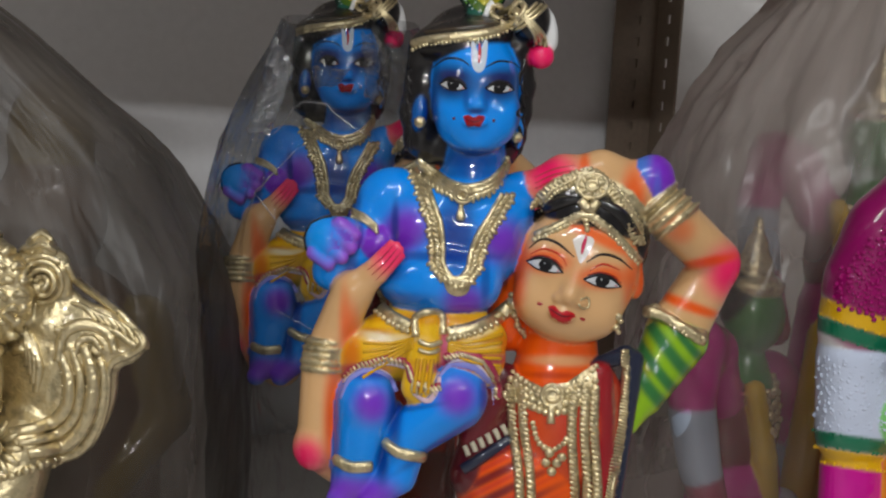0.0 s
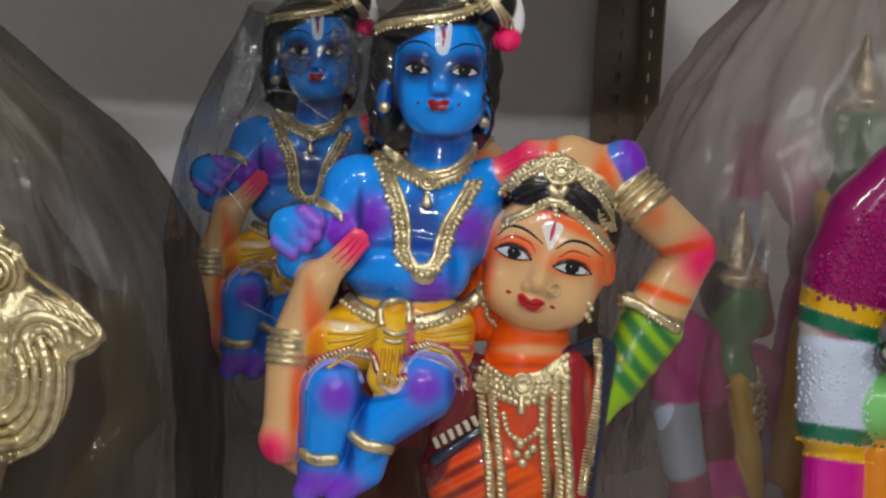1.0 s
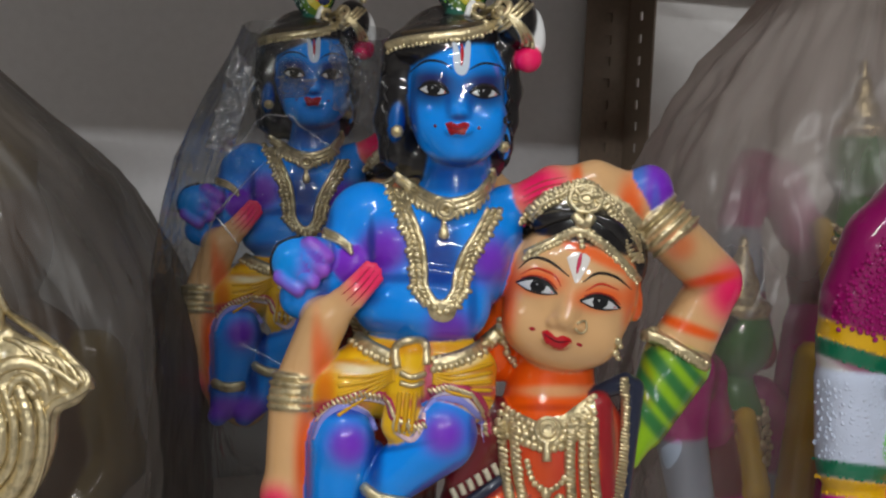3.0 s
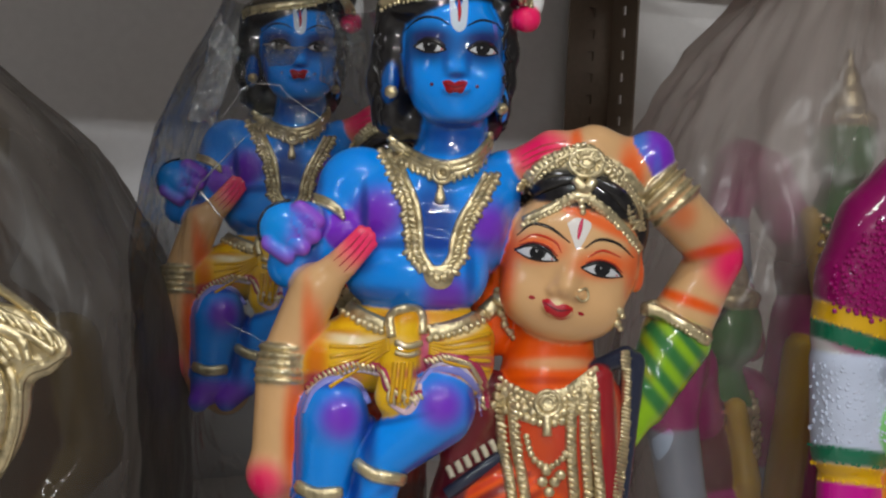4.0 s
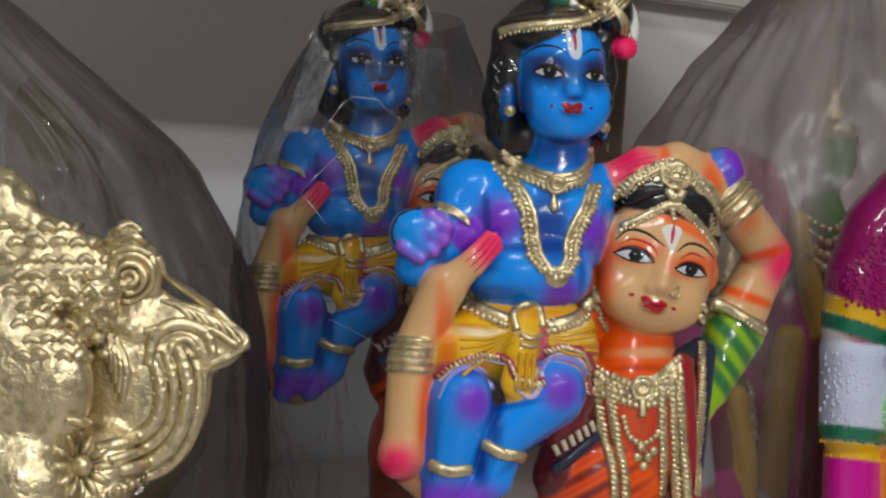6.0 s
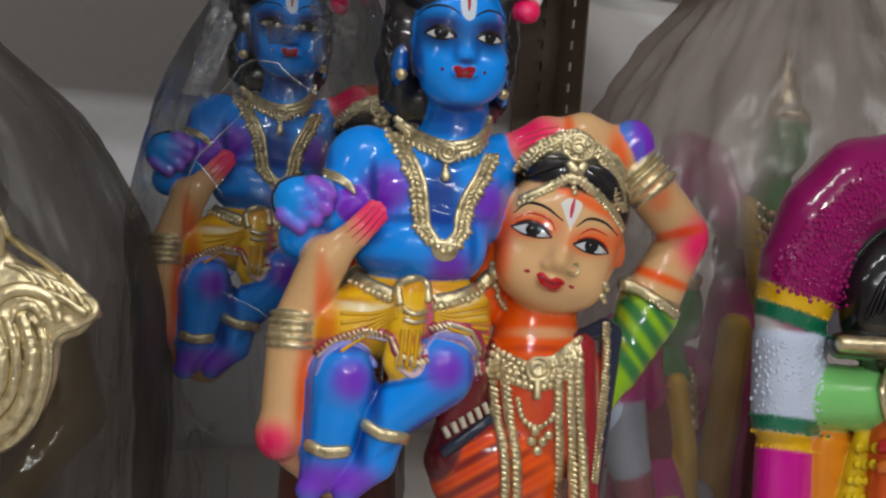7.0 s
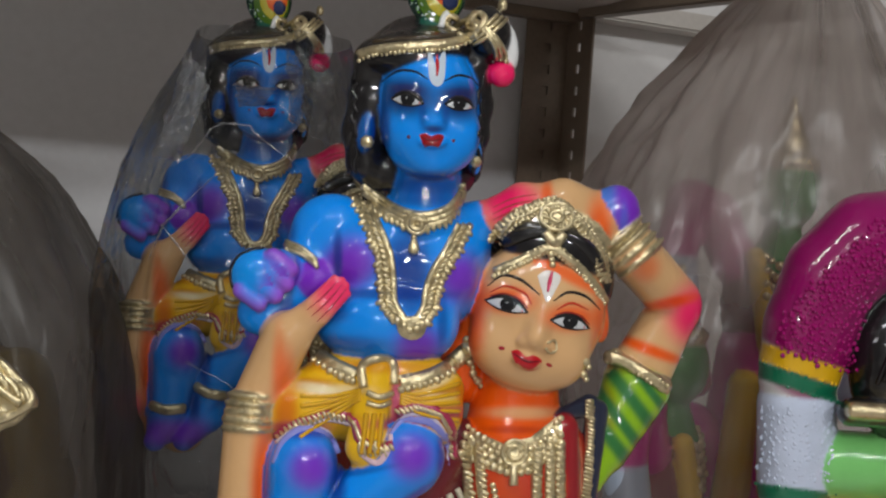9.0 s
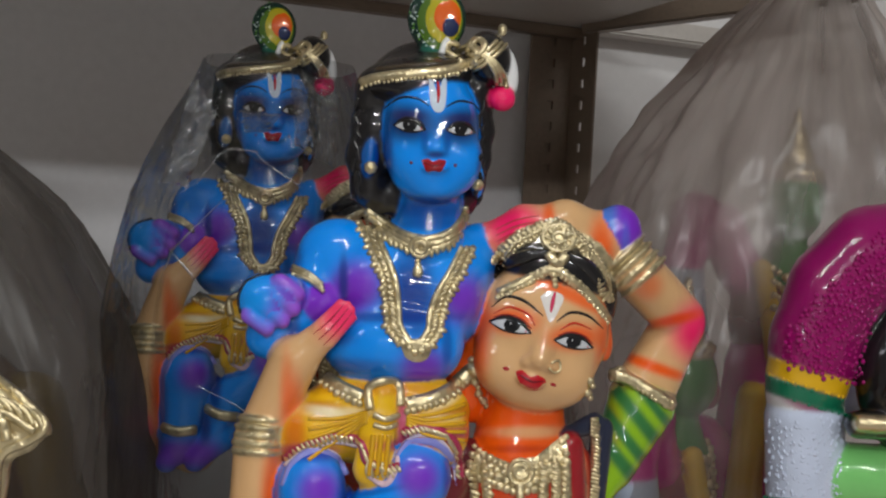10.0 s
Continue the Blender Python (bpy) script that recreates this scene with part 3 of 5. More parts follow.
    # the woman's supporting arm
    s.rod((562, 508, 22), (616, 458, 38), 36, 26, FLESH, 8, 0.7, tag="palm")
    for a, b in (((598, 452), (640, 405)), ((606, 460), (653, 408)), ((614, 468), (661, 418)), ((620, 478), (663, 432))):
        s.rod((*a, 42), (*b, 46), 11, 7, FLESH, 4, tag="palm")
    s.rod((560, 512, 12), (512, 620, 0), 44, 42, FLESH, 14, tag="arm")
    s.rod((500, 650, 0), (486, 830, -6), 44, 40, FLESH, 12, tag="arm")
    s.ball((482, 836, -6), (44, 48, 44), FLESH, 14, tag="arm")
    s.rod((486, 842, -20), (600, 900, -130), 40, 56, FLESH, 12, tag="arm")
    for i in range(5):
        s.ball((503 - 2 * i, 614 + 14.5 * i, 2), (45 + 2 * (i % 2), 10, 50 + 2 * (i % 2)), GOLD, 2, 4)
    # the woman's head
    s.ball((1006, 462, -88), (122, 128, 86), FLESH, 10, 12, tag="w_face")
    s.ball((988, 540, -66), (90, 66, 62), FLESH, 28, 14, tag="w_face")
    s.ball((928, 520, -62), (42, 44, 42), FLESH, 26, tag="w_face")
    s.ball((1052, 545, -64), (42, 44, 42), FLESH, 26, tag="w_face")
    s.rod((1018, 446, -14), (1000, 508, 2), 10, 17, FLESH, 24, tag="w_face")
    s.ball((978, 514, -2), (10, 8, 8), FLESH, 9, tag="w_face")
    s.ball((1022, 522, -4), (11, 8, 8), FLESH, 9, tag="w_face")
    s.ball((985, 548, 0), (26, 15, 8), FLESH, 9, 14, tag="w_face")
    s.ball((1028, 400, -130), (118, 106, 74), BLACK, 8, 12, tag="w_hair")
    s.ball((1032, 345, -78), (98, 62, 54), BLACK, 8, 16, tag="w_hair")
    s.ball((1030, 316, -94), (106, 58, 56), GOLD, 4, 12)
    s.ball((1037, 285, -86), (40, 32, 38), GOLD, 8)
    s.ball((1116, 470, -112), (20, 48, 26), ORANGE, 8, -8, tag="w_ear")
    s.ball((884, 480, -112), (18, 56, 26), ORANGE, 8, 8, tag="w_ear")
    s.rod((976, 585, -130), (965, 690, -130), 72, 90, ORANGE, 8, tag="w_neck")
    s.ball((872, 560, -125), (44, 70, 46), ORANGE, 10, tag="w_ear")
    # arm over her head
    s.chain([(905, 300, -95), (975, 270, -92), (1050, 268, -96), (1112, 304, -112)], (30, 34, 40, 44), FLESH, 16, "over")
    s.rod((1050, 270, -100), (1118, 282, -124), 40, 34, FLESH, 16, tag="over")
    s.ball((1149, 280, -124), (42, 47, 46), PURPLE, 16, -10, tag="cuff")
    s.ball((1128, 318, -128), (34, 36, 36), ORANGE, 10, tag="cuff2")
    s.rod((1170, 345, -155), (1262, 445, -262), 50, 47, FLESH, 10, tag="raised")
    s.ball((1258, 458, -268), (48, 48, 46), FLESH, 14, tag="raised")
    s.rod((1258, 462, -270), (1190, 590, -262), 48, 60, FLESH, 10, tag="raised")
    s.rod((1192, 600, -258), (1136, 712, -205), 64, 42, GREEN, 3, tag="sleeve")
    s.rod((1136, 700, -200), (1110, 770, -170), 44, 22, GREEN, 14, tag="sleeve")
    for i in range(4):
        s.ball((1156 + 13 * i, 324 + 14 * i, -134 - 10 * i), (55 + 2 * (i % 2), 10.5, 56), GOLD, 2, -42)
    s.rod((1152, 546, -225), (1246, 592, -228), 11, 11, GOLD, 3, 2.2)
    s.ball((1153, 546, -212), (17, 17, 14), GOLD, 2)
    # body and skirt
    s.ball((978, 790, -120), (118, 150, 92), SCARLET, 14, tag="blouse")
    # dark maroon flank of the waist, with its shade put into the colour
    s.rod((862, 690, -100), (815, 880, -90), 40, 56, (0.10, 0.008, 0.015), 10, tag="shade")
    s.ball((1040, 720, -140), (58, 80, 66), SCARLET, 20, tag="blouse")
    s.ball((900, 900, -110), (130, 110, 96), ORANGE, 8, tag="belly")
    s.rod((1040, 652, -96), (1104, 630, -140), 12, 20, NAVY, 6, tag="border")
    s.rod((1118, 640, -150), (1088, 960, -120), 22, 12, NAVY, 4, tag="border")
    s.rod((1058, 670, -92), (1064, 980, -74), 26, 32, (0.30, 0.012, 0.018), 6, tag="drape")
    s.ball((920, 1080, -130), (150, 160, 110), SCARLET, 20, tag="skirt")
    s.rod((920, 1100, -140), (900, 1480, -140), 140, 160, (0.20, 0.03, 0.012), 20, 0.75, tag="skirt")
    s.rod((900, 1480, -140), (890, 1700, -140), 160, 190, (0.20, 0.03, 0.012), 10, 0.75, tag="skirt")
    s.ball((880, 1730, -140), (250, 80, 190), DARK_GREEN, 6, tag="plinth")
    s.relief()

    # sprayed colours; the deep blues also put shade into the paint
    for c, r in (((672, 378, 20), 46), ((864, 402, 10), 46), ((790, 528, 40), 44), ((606, 738, 90), 42), ((782, 716, 84), 42), ((640, 405, 20), 40)):
        s.spray(c, (r, r, 120), PURPLE, ("k", "leg"), 0.95)
    for c in ((544, 926, 20), (612, 930, 20)):
        s.spray(c, (56, 40, 120), PURPLE, ("leg",), 0.95)
    s.spray((560, 412, 30), (46, 46, 90), PURPLE, ("fist",), 0.9)
    s.spray((482, 400, 0), (34, 60, 120), (0.0, 0.30, 0.80), ("fist",), 0.5)
    s.spray((506, 408, 40), (34, 44, 90), BLUE, ("finger",), 0.95)
    for c, r in (((759, 80, 50), (52, 36, 120)), ((857, 86, 50), (48, 36, 120))):
        s.spray(c, r, (0.005, 0.010, 0.075), ("k_face",), 0.93)
    for c in ((758, 66, 50), (856, 70, 50)):
        s.spray(c, (34, 9, 120), (0.03, 0.01, 0.09), ("k_face",), 0.5)
    # shade under and beside the nose, painted in deep blue
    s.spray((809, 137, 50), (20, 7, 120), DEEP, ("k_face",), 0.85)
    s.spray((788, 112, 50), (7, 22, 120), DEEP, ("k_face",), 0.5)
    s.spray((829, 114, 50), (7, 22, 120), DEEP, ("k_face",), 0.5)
    # ear and the hollow next to it, with shade put into the blue
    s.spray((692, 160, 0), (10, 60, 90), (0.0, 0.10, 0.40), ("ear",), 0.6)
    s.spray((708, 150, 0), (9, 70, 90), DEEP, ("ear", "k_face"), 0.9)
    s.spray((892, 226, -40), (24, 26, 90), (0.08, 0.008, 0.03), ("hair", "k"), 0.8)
    # jaw shadow, face sides and neck darkened in the paint as shade
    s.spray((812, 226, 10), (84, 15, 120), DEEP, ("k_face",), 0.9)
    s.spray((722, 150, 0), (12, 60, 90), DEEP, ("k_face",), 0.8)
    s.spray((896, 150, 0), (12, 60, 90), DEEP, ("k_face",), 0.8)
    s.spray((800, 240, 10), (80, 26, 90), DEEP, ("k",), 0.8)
    # airbrushed navy contours that also paint shade into the body's creases
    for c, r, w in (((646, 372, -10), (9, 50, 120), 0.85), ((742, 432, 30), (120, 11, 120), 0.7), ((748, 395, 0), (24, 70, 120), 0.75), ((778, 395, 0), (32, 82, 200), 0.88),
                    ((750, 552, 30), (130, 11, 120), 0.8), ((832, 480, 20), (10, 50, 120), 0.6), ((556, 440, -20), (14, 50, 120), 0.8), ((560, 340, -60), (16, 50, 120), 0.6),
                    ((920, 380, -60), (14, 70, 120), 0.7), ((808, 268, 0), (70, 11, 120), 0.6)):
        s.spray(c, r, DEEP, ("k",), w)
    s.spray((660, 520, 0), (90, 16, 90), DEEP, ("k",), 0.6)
    # leg contours: dark blue paints in shade at gap, undersides and hem
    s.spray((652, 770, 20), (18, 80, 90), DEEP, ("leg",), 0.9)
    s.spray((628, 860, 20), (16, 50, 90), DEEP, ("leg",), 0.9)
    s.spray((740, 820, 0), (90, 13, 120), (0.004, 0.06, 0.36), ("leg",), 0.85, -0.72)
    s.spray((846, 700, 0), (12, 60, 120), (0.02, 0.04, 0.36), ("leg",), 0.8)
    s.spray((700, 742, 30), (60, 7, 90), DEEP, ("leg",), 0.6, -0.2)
    # forearm's underside, its shade sprayed on as dark blue
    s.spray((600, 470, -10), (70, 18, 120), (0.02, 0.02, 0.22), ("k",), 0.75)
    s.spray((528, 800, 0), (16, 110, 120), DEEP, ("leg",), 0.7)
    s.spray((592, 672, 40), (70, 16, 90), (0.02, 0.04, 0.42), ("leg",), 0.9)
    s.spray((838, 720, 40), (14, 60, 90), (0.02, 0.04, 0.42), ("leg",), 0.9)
    s.spray((646, 428, 40), (52, 52, 60), PINK, ("palm",), 1.0)
    s.spray((466, 856, 0), (46, 44, 120), PINK, ("arm",), 1.0)
    s.spray((526, 770, 0), (24, 120, 160), ORANGE, ("arm",), 1.0)
    s.spray((556, 590, 0), (22, 70, 120), ORANGE, ("arm",), 0.8)
    s.spray((1040, 384, -20), (150, 15, 160), ORANGE, ("w_face",), 0.85, 0.5)
    for c in ((946, 440, 0), (1068, 470, 0)):
        s.spray(c, (56, 25, 90), ORANGE, ("w_face",), 0.95)
    s.spray((882, 470, -60), (30, 110, 120), ORANGE, ("w_face",), 1.0)
    s.spray((1122, 500, -60), (20, 90, 120), ORANGE, ("w_face",), 0.8)
    s.spray((975, 612, -60), (90, 9, 140), ORANGE, ("w_face",), 0.8)
    s.spray((985, 642, -60), (70, 12, 120), FLESH, ("w_neck",), 0.8)
    s.spray((965, 672, -40), (60, 7, 120), (0.45, 0.03, 0.004), ("w_neck",), 0.7)
    s.spray((950, 270, -60), (62, 50, 90), PINK, ("over",), 1.0)
    s.spray((1018, 262, -60), (12, 40, 90), ORANGE, ("over",), 0.9)
    s.spray((1115, 320, -80), (26, 70, 90), ORANGE, ("over",), 0.95)
    s.spray((1122, 262, -110), (26, 60, 90), (0.06, 0.20, 0.66), ("cuff",), 0.95)
    s.spray((1160, 300, -90), (9, 40, 90), (0.08, 0.14, 0.66), ("cuff",), 0.7)
    s.spray((1296, 468, -250), (52, 58, 170), PINK, ("raised",), 1.0)
    s.spray((1250, 446, -230), (60, 12, 120), (0.85, 0.06, 0.004), ("raised",), 1.0, -0.2)
    s.spray((1215, 532, -230), (90, 12, 120), ORANGE, ("raised",), 1.0, 0.35)
    s.spray((1200, 380, -160), (30, 30, 120), ORANGE, ("raised",), 0.6)
    s.spray((1132, 640, -170), (24, 60, 200), (0.30, 0.20, 0.01), ("sleeve",), 0.7)
    for y, h in ((540, 15), (598, 21), (662, 18), (716, 22)):
        s.spray((1165, y, -200), (400, h, 500), (0.012, 0.15, 0.05), ("sleeve",), 0.92, 1.25, 2.0)
    for i in range(6):
        s.spray((850, 838 + 44 * i, 0), (140, 11, 200), (0.16, 0.008, 0.014), ("belly",), 0.92, -0.55)
        s.spray((850, 858 + 44 * i, 0), (140, 6, 200), (0.62, 0.03, 0.02), ("belly",), 0.7, -0.55)
    s.spray((945, 790, 0), (40, 60, 160), (0.62, 0.07, 0.012), ("blouse",), 0.9)
    s.spray((1000, 870, 0), (60, 50, 160), (0.62, 0.07, 0.012), ("blouse",), 0.8)
    # pale highlights painted onto the wrap
    for c in ((640, 600, 40), (800, 610, 40)):
        s.spray(c, (70, 9, 90), (0.80, 0.66, 0.40), ("wrap",), 0.7)
    # orange-brown shading of the wrap's creases, put into its colour
    for c in ((600, 590, 40), (850, 600, 40), (650, 650, 40), (800, 655, 40)):
        s.spray(c, (46, 10, 120), (0.50, 0.17, 0.008), ("wrap",), 0.75)
    s.spray((560, 640, 20), (22, 50, 120), (0.72, 0.16, 0.004), ("wrap",), 0.9)
    s.spray((880, 620, 20), (20, 60, 120), (0.80, 0.22, 0.004), ("wrap",), 0.8)
    s.spray((700, 560, 30), (150, 12, 120), (0.66, 0.24, 0.006), ("wrap",), 0.7)
    # two more painted highlights on the folds
    s.spray((620, 600, 40), (40, 9, 120), (0.85, 0.74, 0.46), ("wrap",), 0.8, 0.2)
    s.spray((830, 585, 40), (30, 8, 120), (0.85, 0.74, 0.46), ("wrap",), 0.7, -0.4)
    s.spray((752, 625, 40), (10, 70, 120), (0.55, 0.05, 0.20), ("wrap",), 0.9)
    s.spray((545, 545, 10), (12, 60, 90), ORANGE, ("arm",), 0.5)
    s.spray((884, 420, -60), (26, 60, 120), (0.70, 0.06, 0.004), ("w_face", "w_ear"), 0.7)
    for c in ((585, 668, 40), (850, 640, 40), (760, 660, 40)):
        s.spray(c, (60, 12, 90), (0.42, 0.03, 0.10), ("wrap",), 0.9)
    s.spray((776, 640, 40), (9, 60, 90), (0.45, 0.05, 0.12), ("wrap",), 0.9)

    # the child's face
    painted_eye(s, (761, 86), 26, 10.5, 5, (0.02, 0.02, 0.05), 0)
    painted_eye(s, (854, 92), 25, 10, 7, (0.02, 0.02, 0.05), 0)
    s.stroke([(716, 58), (745, 36), (775, 36), (796, 48)], 2.6, BLACK, 0.5, 0.5, 0.7)
    s.stroke([(826, 50), (850, 40), (876, 46), (890, 60)], 2.6, BLACK, 0.5, 0.5, 0.7)
    s.patch([(795, 0), (802, 0), (806, 44), (816, 44), (820, 2), (828, 2), (825, 48), (812, 60), (799, 46)], (0.58, 0.66, 0.76), 1.2)
    s.stroke([(812, 4), (813, 24), (812, 42)], 3.6, RED, 1.2, 0.5, 0.6)
    s.patch([(782, 147), (794, 144), (804, 149), (814, 145), (827, 148), (822, 160), (817, 168), (805, 166), (792, 168), (787, 158)], (0.30, 0.003, 0.008), 1.6)
    s.stroke([(786, 150), (796, 155), (805, 157), (814, 156), (823, 151)], 2.0, (0.15, 0.0, 0.005), 1.6, 0.5, 0.6)
    for p in ((764, 152), (844, 156)):
        s.spot(p, 3.2, 3.2, (0.10, 0.01, 0.03), 1.0)
    # the woman's face
    painted_eye(s, (948, 449), 36, 12, 14, (0.30, 0.02, 0.01), 2)
    painted_eye(s, (1063, 479), 34, 11.5, 12, (0.30, 0.02, 0.01), 0)
    s.stroke([(914, 417), (940, 398), (972, 404), (1007, 430)], 3.2, BLACK, 0.5, 0.5, 0.7)
    s.stroke([(1032, 440), (1058, 425), (1090, 432), (1118, 456)], 3.2, BLACK, 0.5, 0.5, 0.7)
    s.stroke([(918, 428), (946, 416), (980, 428), (992, 448)], 2.4, (0.55, 0.03, 0.01), 0.3, 0.5, 0.7)
    s.stroke([(1038, 456), (1064, 444), (1096, 456)], 2.4, (0.55, 0.03, 0.01), 0.3, 0.5, 0.7)
    s.patch([(1002, 396), (1020, 386), (1044, 396), (1036, 420), (1020, 442), (1010, 420)], (0.75, 0.70, 0.66), 1.2)
    s.stroke([(1029, 388), (1025, 404), (1021, 424)], 4.0, (0.62, 0.03, 0.10), 1.3, 0.5, 0.6)
    s.patch([(957, 531), (969, 528), (984, 540), (996, 537), (1012, 546), (1007, 560), (991, 566), (972, 559), (963, 548)], (0.50, 0.006, 0.014), 1.6)
    s.stroke([(961, 534), (975, 543), (988, 549), (1008, 548)], 2.0, (0.13, 0.0, 0.005), 2.0, 0.5, 0.6)
    s.spot((940, 526), 6, 3.5, (0.35, 0.01, 0.02), 1.0, 10)
    s.spot((1026, 555), 6, 3.2, (0.35, 0.01, 0.02), 1.0, 20)
    s.stroke([(1022, 515), (1036, 511), (1038, 528), (1027, 533), (1018, 524)], 2.4, GOLD, 3.0)
    random.seed(9)
    for side, xs in ((0, (664, 676)), (1, (890, 902))):
        for k in range(9):
            x, y = random.uniform(*xs), 40 + 22 * k
            s.stroke([(x, y), (x + random.uniform(-8, 8), y + 14), (x + random.uniform(-6, 6), y + 30)], 5, BLACK, 1, 0.8, 0.6)

    # gilt ornaments of the child
    band = [(676, 12), (700, 2), (740, -6), (784, -11), (842, -18), (886, -34)]
    s.stroke(band, 9.5, GOLD, 1.0, 0.7)
    s.beads([(x, y + 9) for x, y in band], 4.5, 8, GOLD, 3, 0.7)
    s.stroke([(x, y - 13) for x, y in band[1:]], 6, (0.05, 0.035, 0.02), 0, 0.5)
    h = s.on(861, -52, None, 8)
    if h is not None:
        s.bead(h, 18, GOLD, 0.8)
    s.beads([(x, y - 3) for x, y in band], 5.5, 10, GOLD, 8)
    for k in (-9, 0, 9):
        s.stroke([(x + k, y + k * 0.4) for x, y in ((880, -60), (905, -38), (925, -10), (930, 14))], 5, GOLD, 2)
    for k in (-9, 0, 9):
        s.stroke([(x + k, y + k * 0.4) for x, y in ((930, -66), (912, -50), (888, -30), (870, -18))], 4.2, GOLD, 2)
    s.stroke([(846, -44), (866, -60), (884, -44), (868, -26), (850, -34)], 6, GOLD, 4)
    for k in range(2):
        s.stroke([(862, -46), (842 - 6 * k, -64), (832 - 4 * k, -50), (846, -38), (862, -44)], 5, GOLD, 4 + 2 * k)
        s.stroke([(866, -46), (880 + 6 * k, -72), (896 + 4 * k, -62), (886, -44), (868, -42)], 5, GOLD, 4 + 2 * k)
    for p, r in (((693, 165), 13), ((887, 195), 12)):
        h = s.on(*p, None, 2)
        if h is not None:
            s.bead(h, r, GOLD, 0.8)
            s.bead(h + np.array([0, 0, r * 0.7]), r * 0.4, (0.75, 0.6, 0.3, 1.0))
    choker = [(688, 248), (722, 272), (760, 290), (800, 295), (838, 282), (860, 256)]
    for k in (-4, 5, 14):
        s.stroke([(x, y + k) for x, y in choker], 7.5, GOLD, 1.5, 0.7)
    teeth(s, [(x, y + 18) for x, y in choker], 11, (-2, -3), (2, 12), 6)
    s.beads([(x, y + 6) for x, y in choker], 3.5, 8, GOLD, 7)
    s.stroke([(846, 282), (862, 262), (866, 236)], 10, GOLD, 3, 0.6, 0.5)
    for r, lift in ((17, 6), (10, 10)):
        s.stroke([(783 + r * math.cos(a), 307 + r * math.sin(a)) for a in np.linspace(0, 6.283, 11)], 5, GOLD, lift)
    long_left = [(684, 262), (706, 312), (726, 362), (733, 410), (736, 448), (758, 482)]
    long_right = [(870, 308), (850, 348), (826, 388), (813, 425), (808, 455), (790, 482)]
    for k in (-11, 0, 11):
        s.stroke([(x + k, y) for x, y in long_left], 6.5, GOLD, 1.5, 0.7)
        s.stroke([(x + k, y) for x, y in long_right], 6.5, GOLD, 1.5, 0.7)
    teeth(s, long_left, 11, (-7, -3), (-20, 4), 6.5)
    teeth(s, long_right, 11, (7, -3), (20, 4), 6.5)
    teeth(s, long_left, 11, (-7, -4), (7, 4), 4, 5)
    teeth(s, long_right, 11, (7, -4), (-7, 4), 4, 5)
    s.patch([(745, 460), (775, 470), (805, 460), (800, 500), (780, 512), (758, 504), (748, 480)], GOLD, 6)
    s.beads([(752, 478), (776, 494), (800, 478)], 8, 13, GOLD, 6)
    for y, r in ((324, 6), (332, 6), (340, 7), (348, 10), (353, 11)):
        h = s.on(779, y, None, 3)
        s.bead(h, r, GOLD, 0.8)
    for k in (-6, 0, 6):
        s.stroke([(556 - k * 0.3, 352 + k), (584, 362 + k), (610 + k * 0.2, 382 + k)], 4.5, GOLD, 6)
    s.stroke([(464, 425), (461, 398), (476, 370), (512, 356), (548, 352)], 3.0, BLACK, 0.5)
    belt = [(608, 540), (640, 560), (680, 578)]
    belt2 = [(760, 590), (805, 580), (850, 560), (884, 530)]
    for b in (belt, belt2):
        s.stroke(b, 16, GOLD, 1, 0.5)
        s.beads([(x, y - 10) for x, y in b], 7, 11, GOLD, 6)
        s.beads([(x, y + 10) for x, y in b], 7, 11, GOLD, 6)
    s.stroke([(694, 596), (692, 560), (715, 546), (744, 552), (748, 590)], 9, GOLD, 4)
    s.stroke([(700, 604), (722, 612), (746, 606)], 6, GOLD, 4)
    s.stroke([(700, 622), (722, 628), (742, 622)], 5, GOLD, 4)
    hem = [(545, 690), (580, 664), (630, 648), (676, 656), (690, 690), (720, 706), (748, 700)]
    s.stroke([(x, y - 4) for x, y in hem], 9, (0.40, 0.03, 0.09), 0, 0.4)
    teeth(s, hem, 9, (-5, -10), (5, 5), 4.5, 2)
    s.stroke([(x, y + 5) for x, y in hem[:4]], 5, (0.74, 0.62, 0.66), 1, 0.5)
    hem2 = [(752, 640), (790, 630), (832, 644), (852, 676), (856, 722)]
    s.stroke(hem2, 11, (0.40, 0.03, 0.09), 0, 0.4)
    teeth(s, hem2, 8, (-6, -6), (6, 6), 4.5, 2)
    s.stroke([(690, 712), (722, 728), (742, 700), (744, 668)], 7, (0.70, 0.50, 0.58), 0, 0.4, 0.5)
    for k in range(6):
        s.stroke([(690 + 9 * k, 688), (688 + 9 * k, 702), (691 + 9 * k, 716)], 3.5, GOLD, 2, taper=0.4)
    for x in (700, 714, 728):
        s.stroke([(x, 640), (x - 4, 680), (x - 8, 712)], 5, (0.62, 0.33, 0.01), 2)
    for i in range(5):
        s.stroke([(690, 600 + 4 * i), (640, 612 + 9 * i), (585, 612 + 18 * i)], 4, (0.70, 0.38, 0.012), 0.5)
        s.stroke([(760, 606 + 4 * i), (800, 606 + 9 * i), (866, 590 + 16 * i)], 4, (0.70, 0.38, 0.012), 0.5)
    for a in ([(530, 856), (560, 870), (604, 868)], [(632, 816), (662, 836), (712, 844)]):
        s.stroke(a, 12, GOLD, 3)
        s.stroke([(x, y + 7) for x, y in a], 8, GOLD, 4)
    # plume
    s.spot((818, -102), 42, 52, (0.06, 0.13, 0.01), 0.8)
    s.spot((823, -106), 34, 46, (0.42, 0.36, 0.01), 1.6)
    s.spot((830, -110), 26, 32, (0.72, 0.11, 0.004), 3.0)
    s.spot((836, -92), 16, 19, (0.01, 0.02, 0.08), 4.5)
    s.stroke([(820, -44), (826, -62), (834, -70)], 6, WHITE, 4)
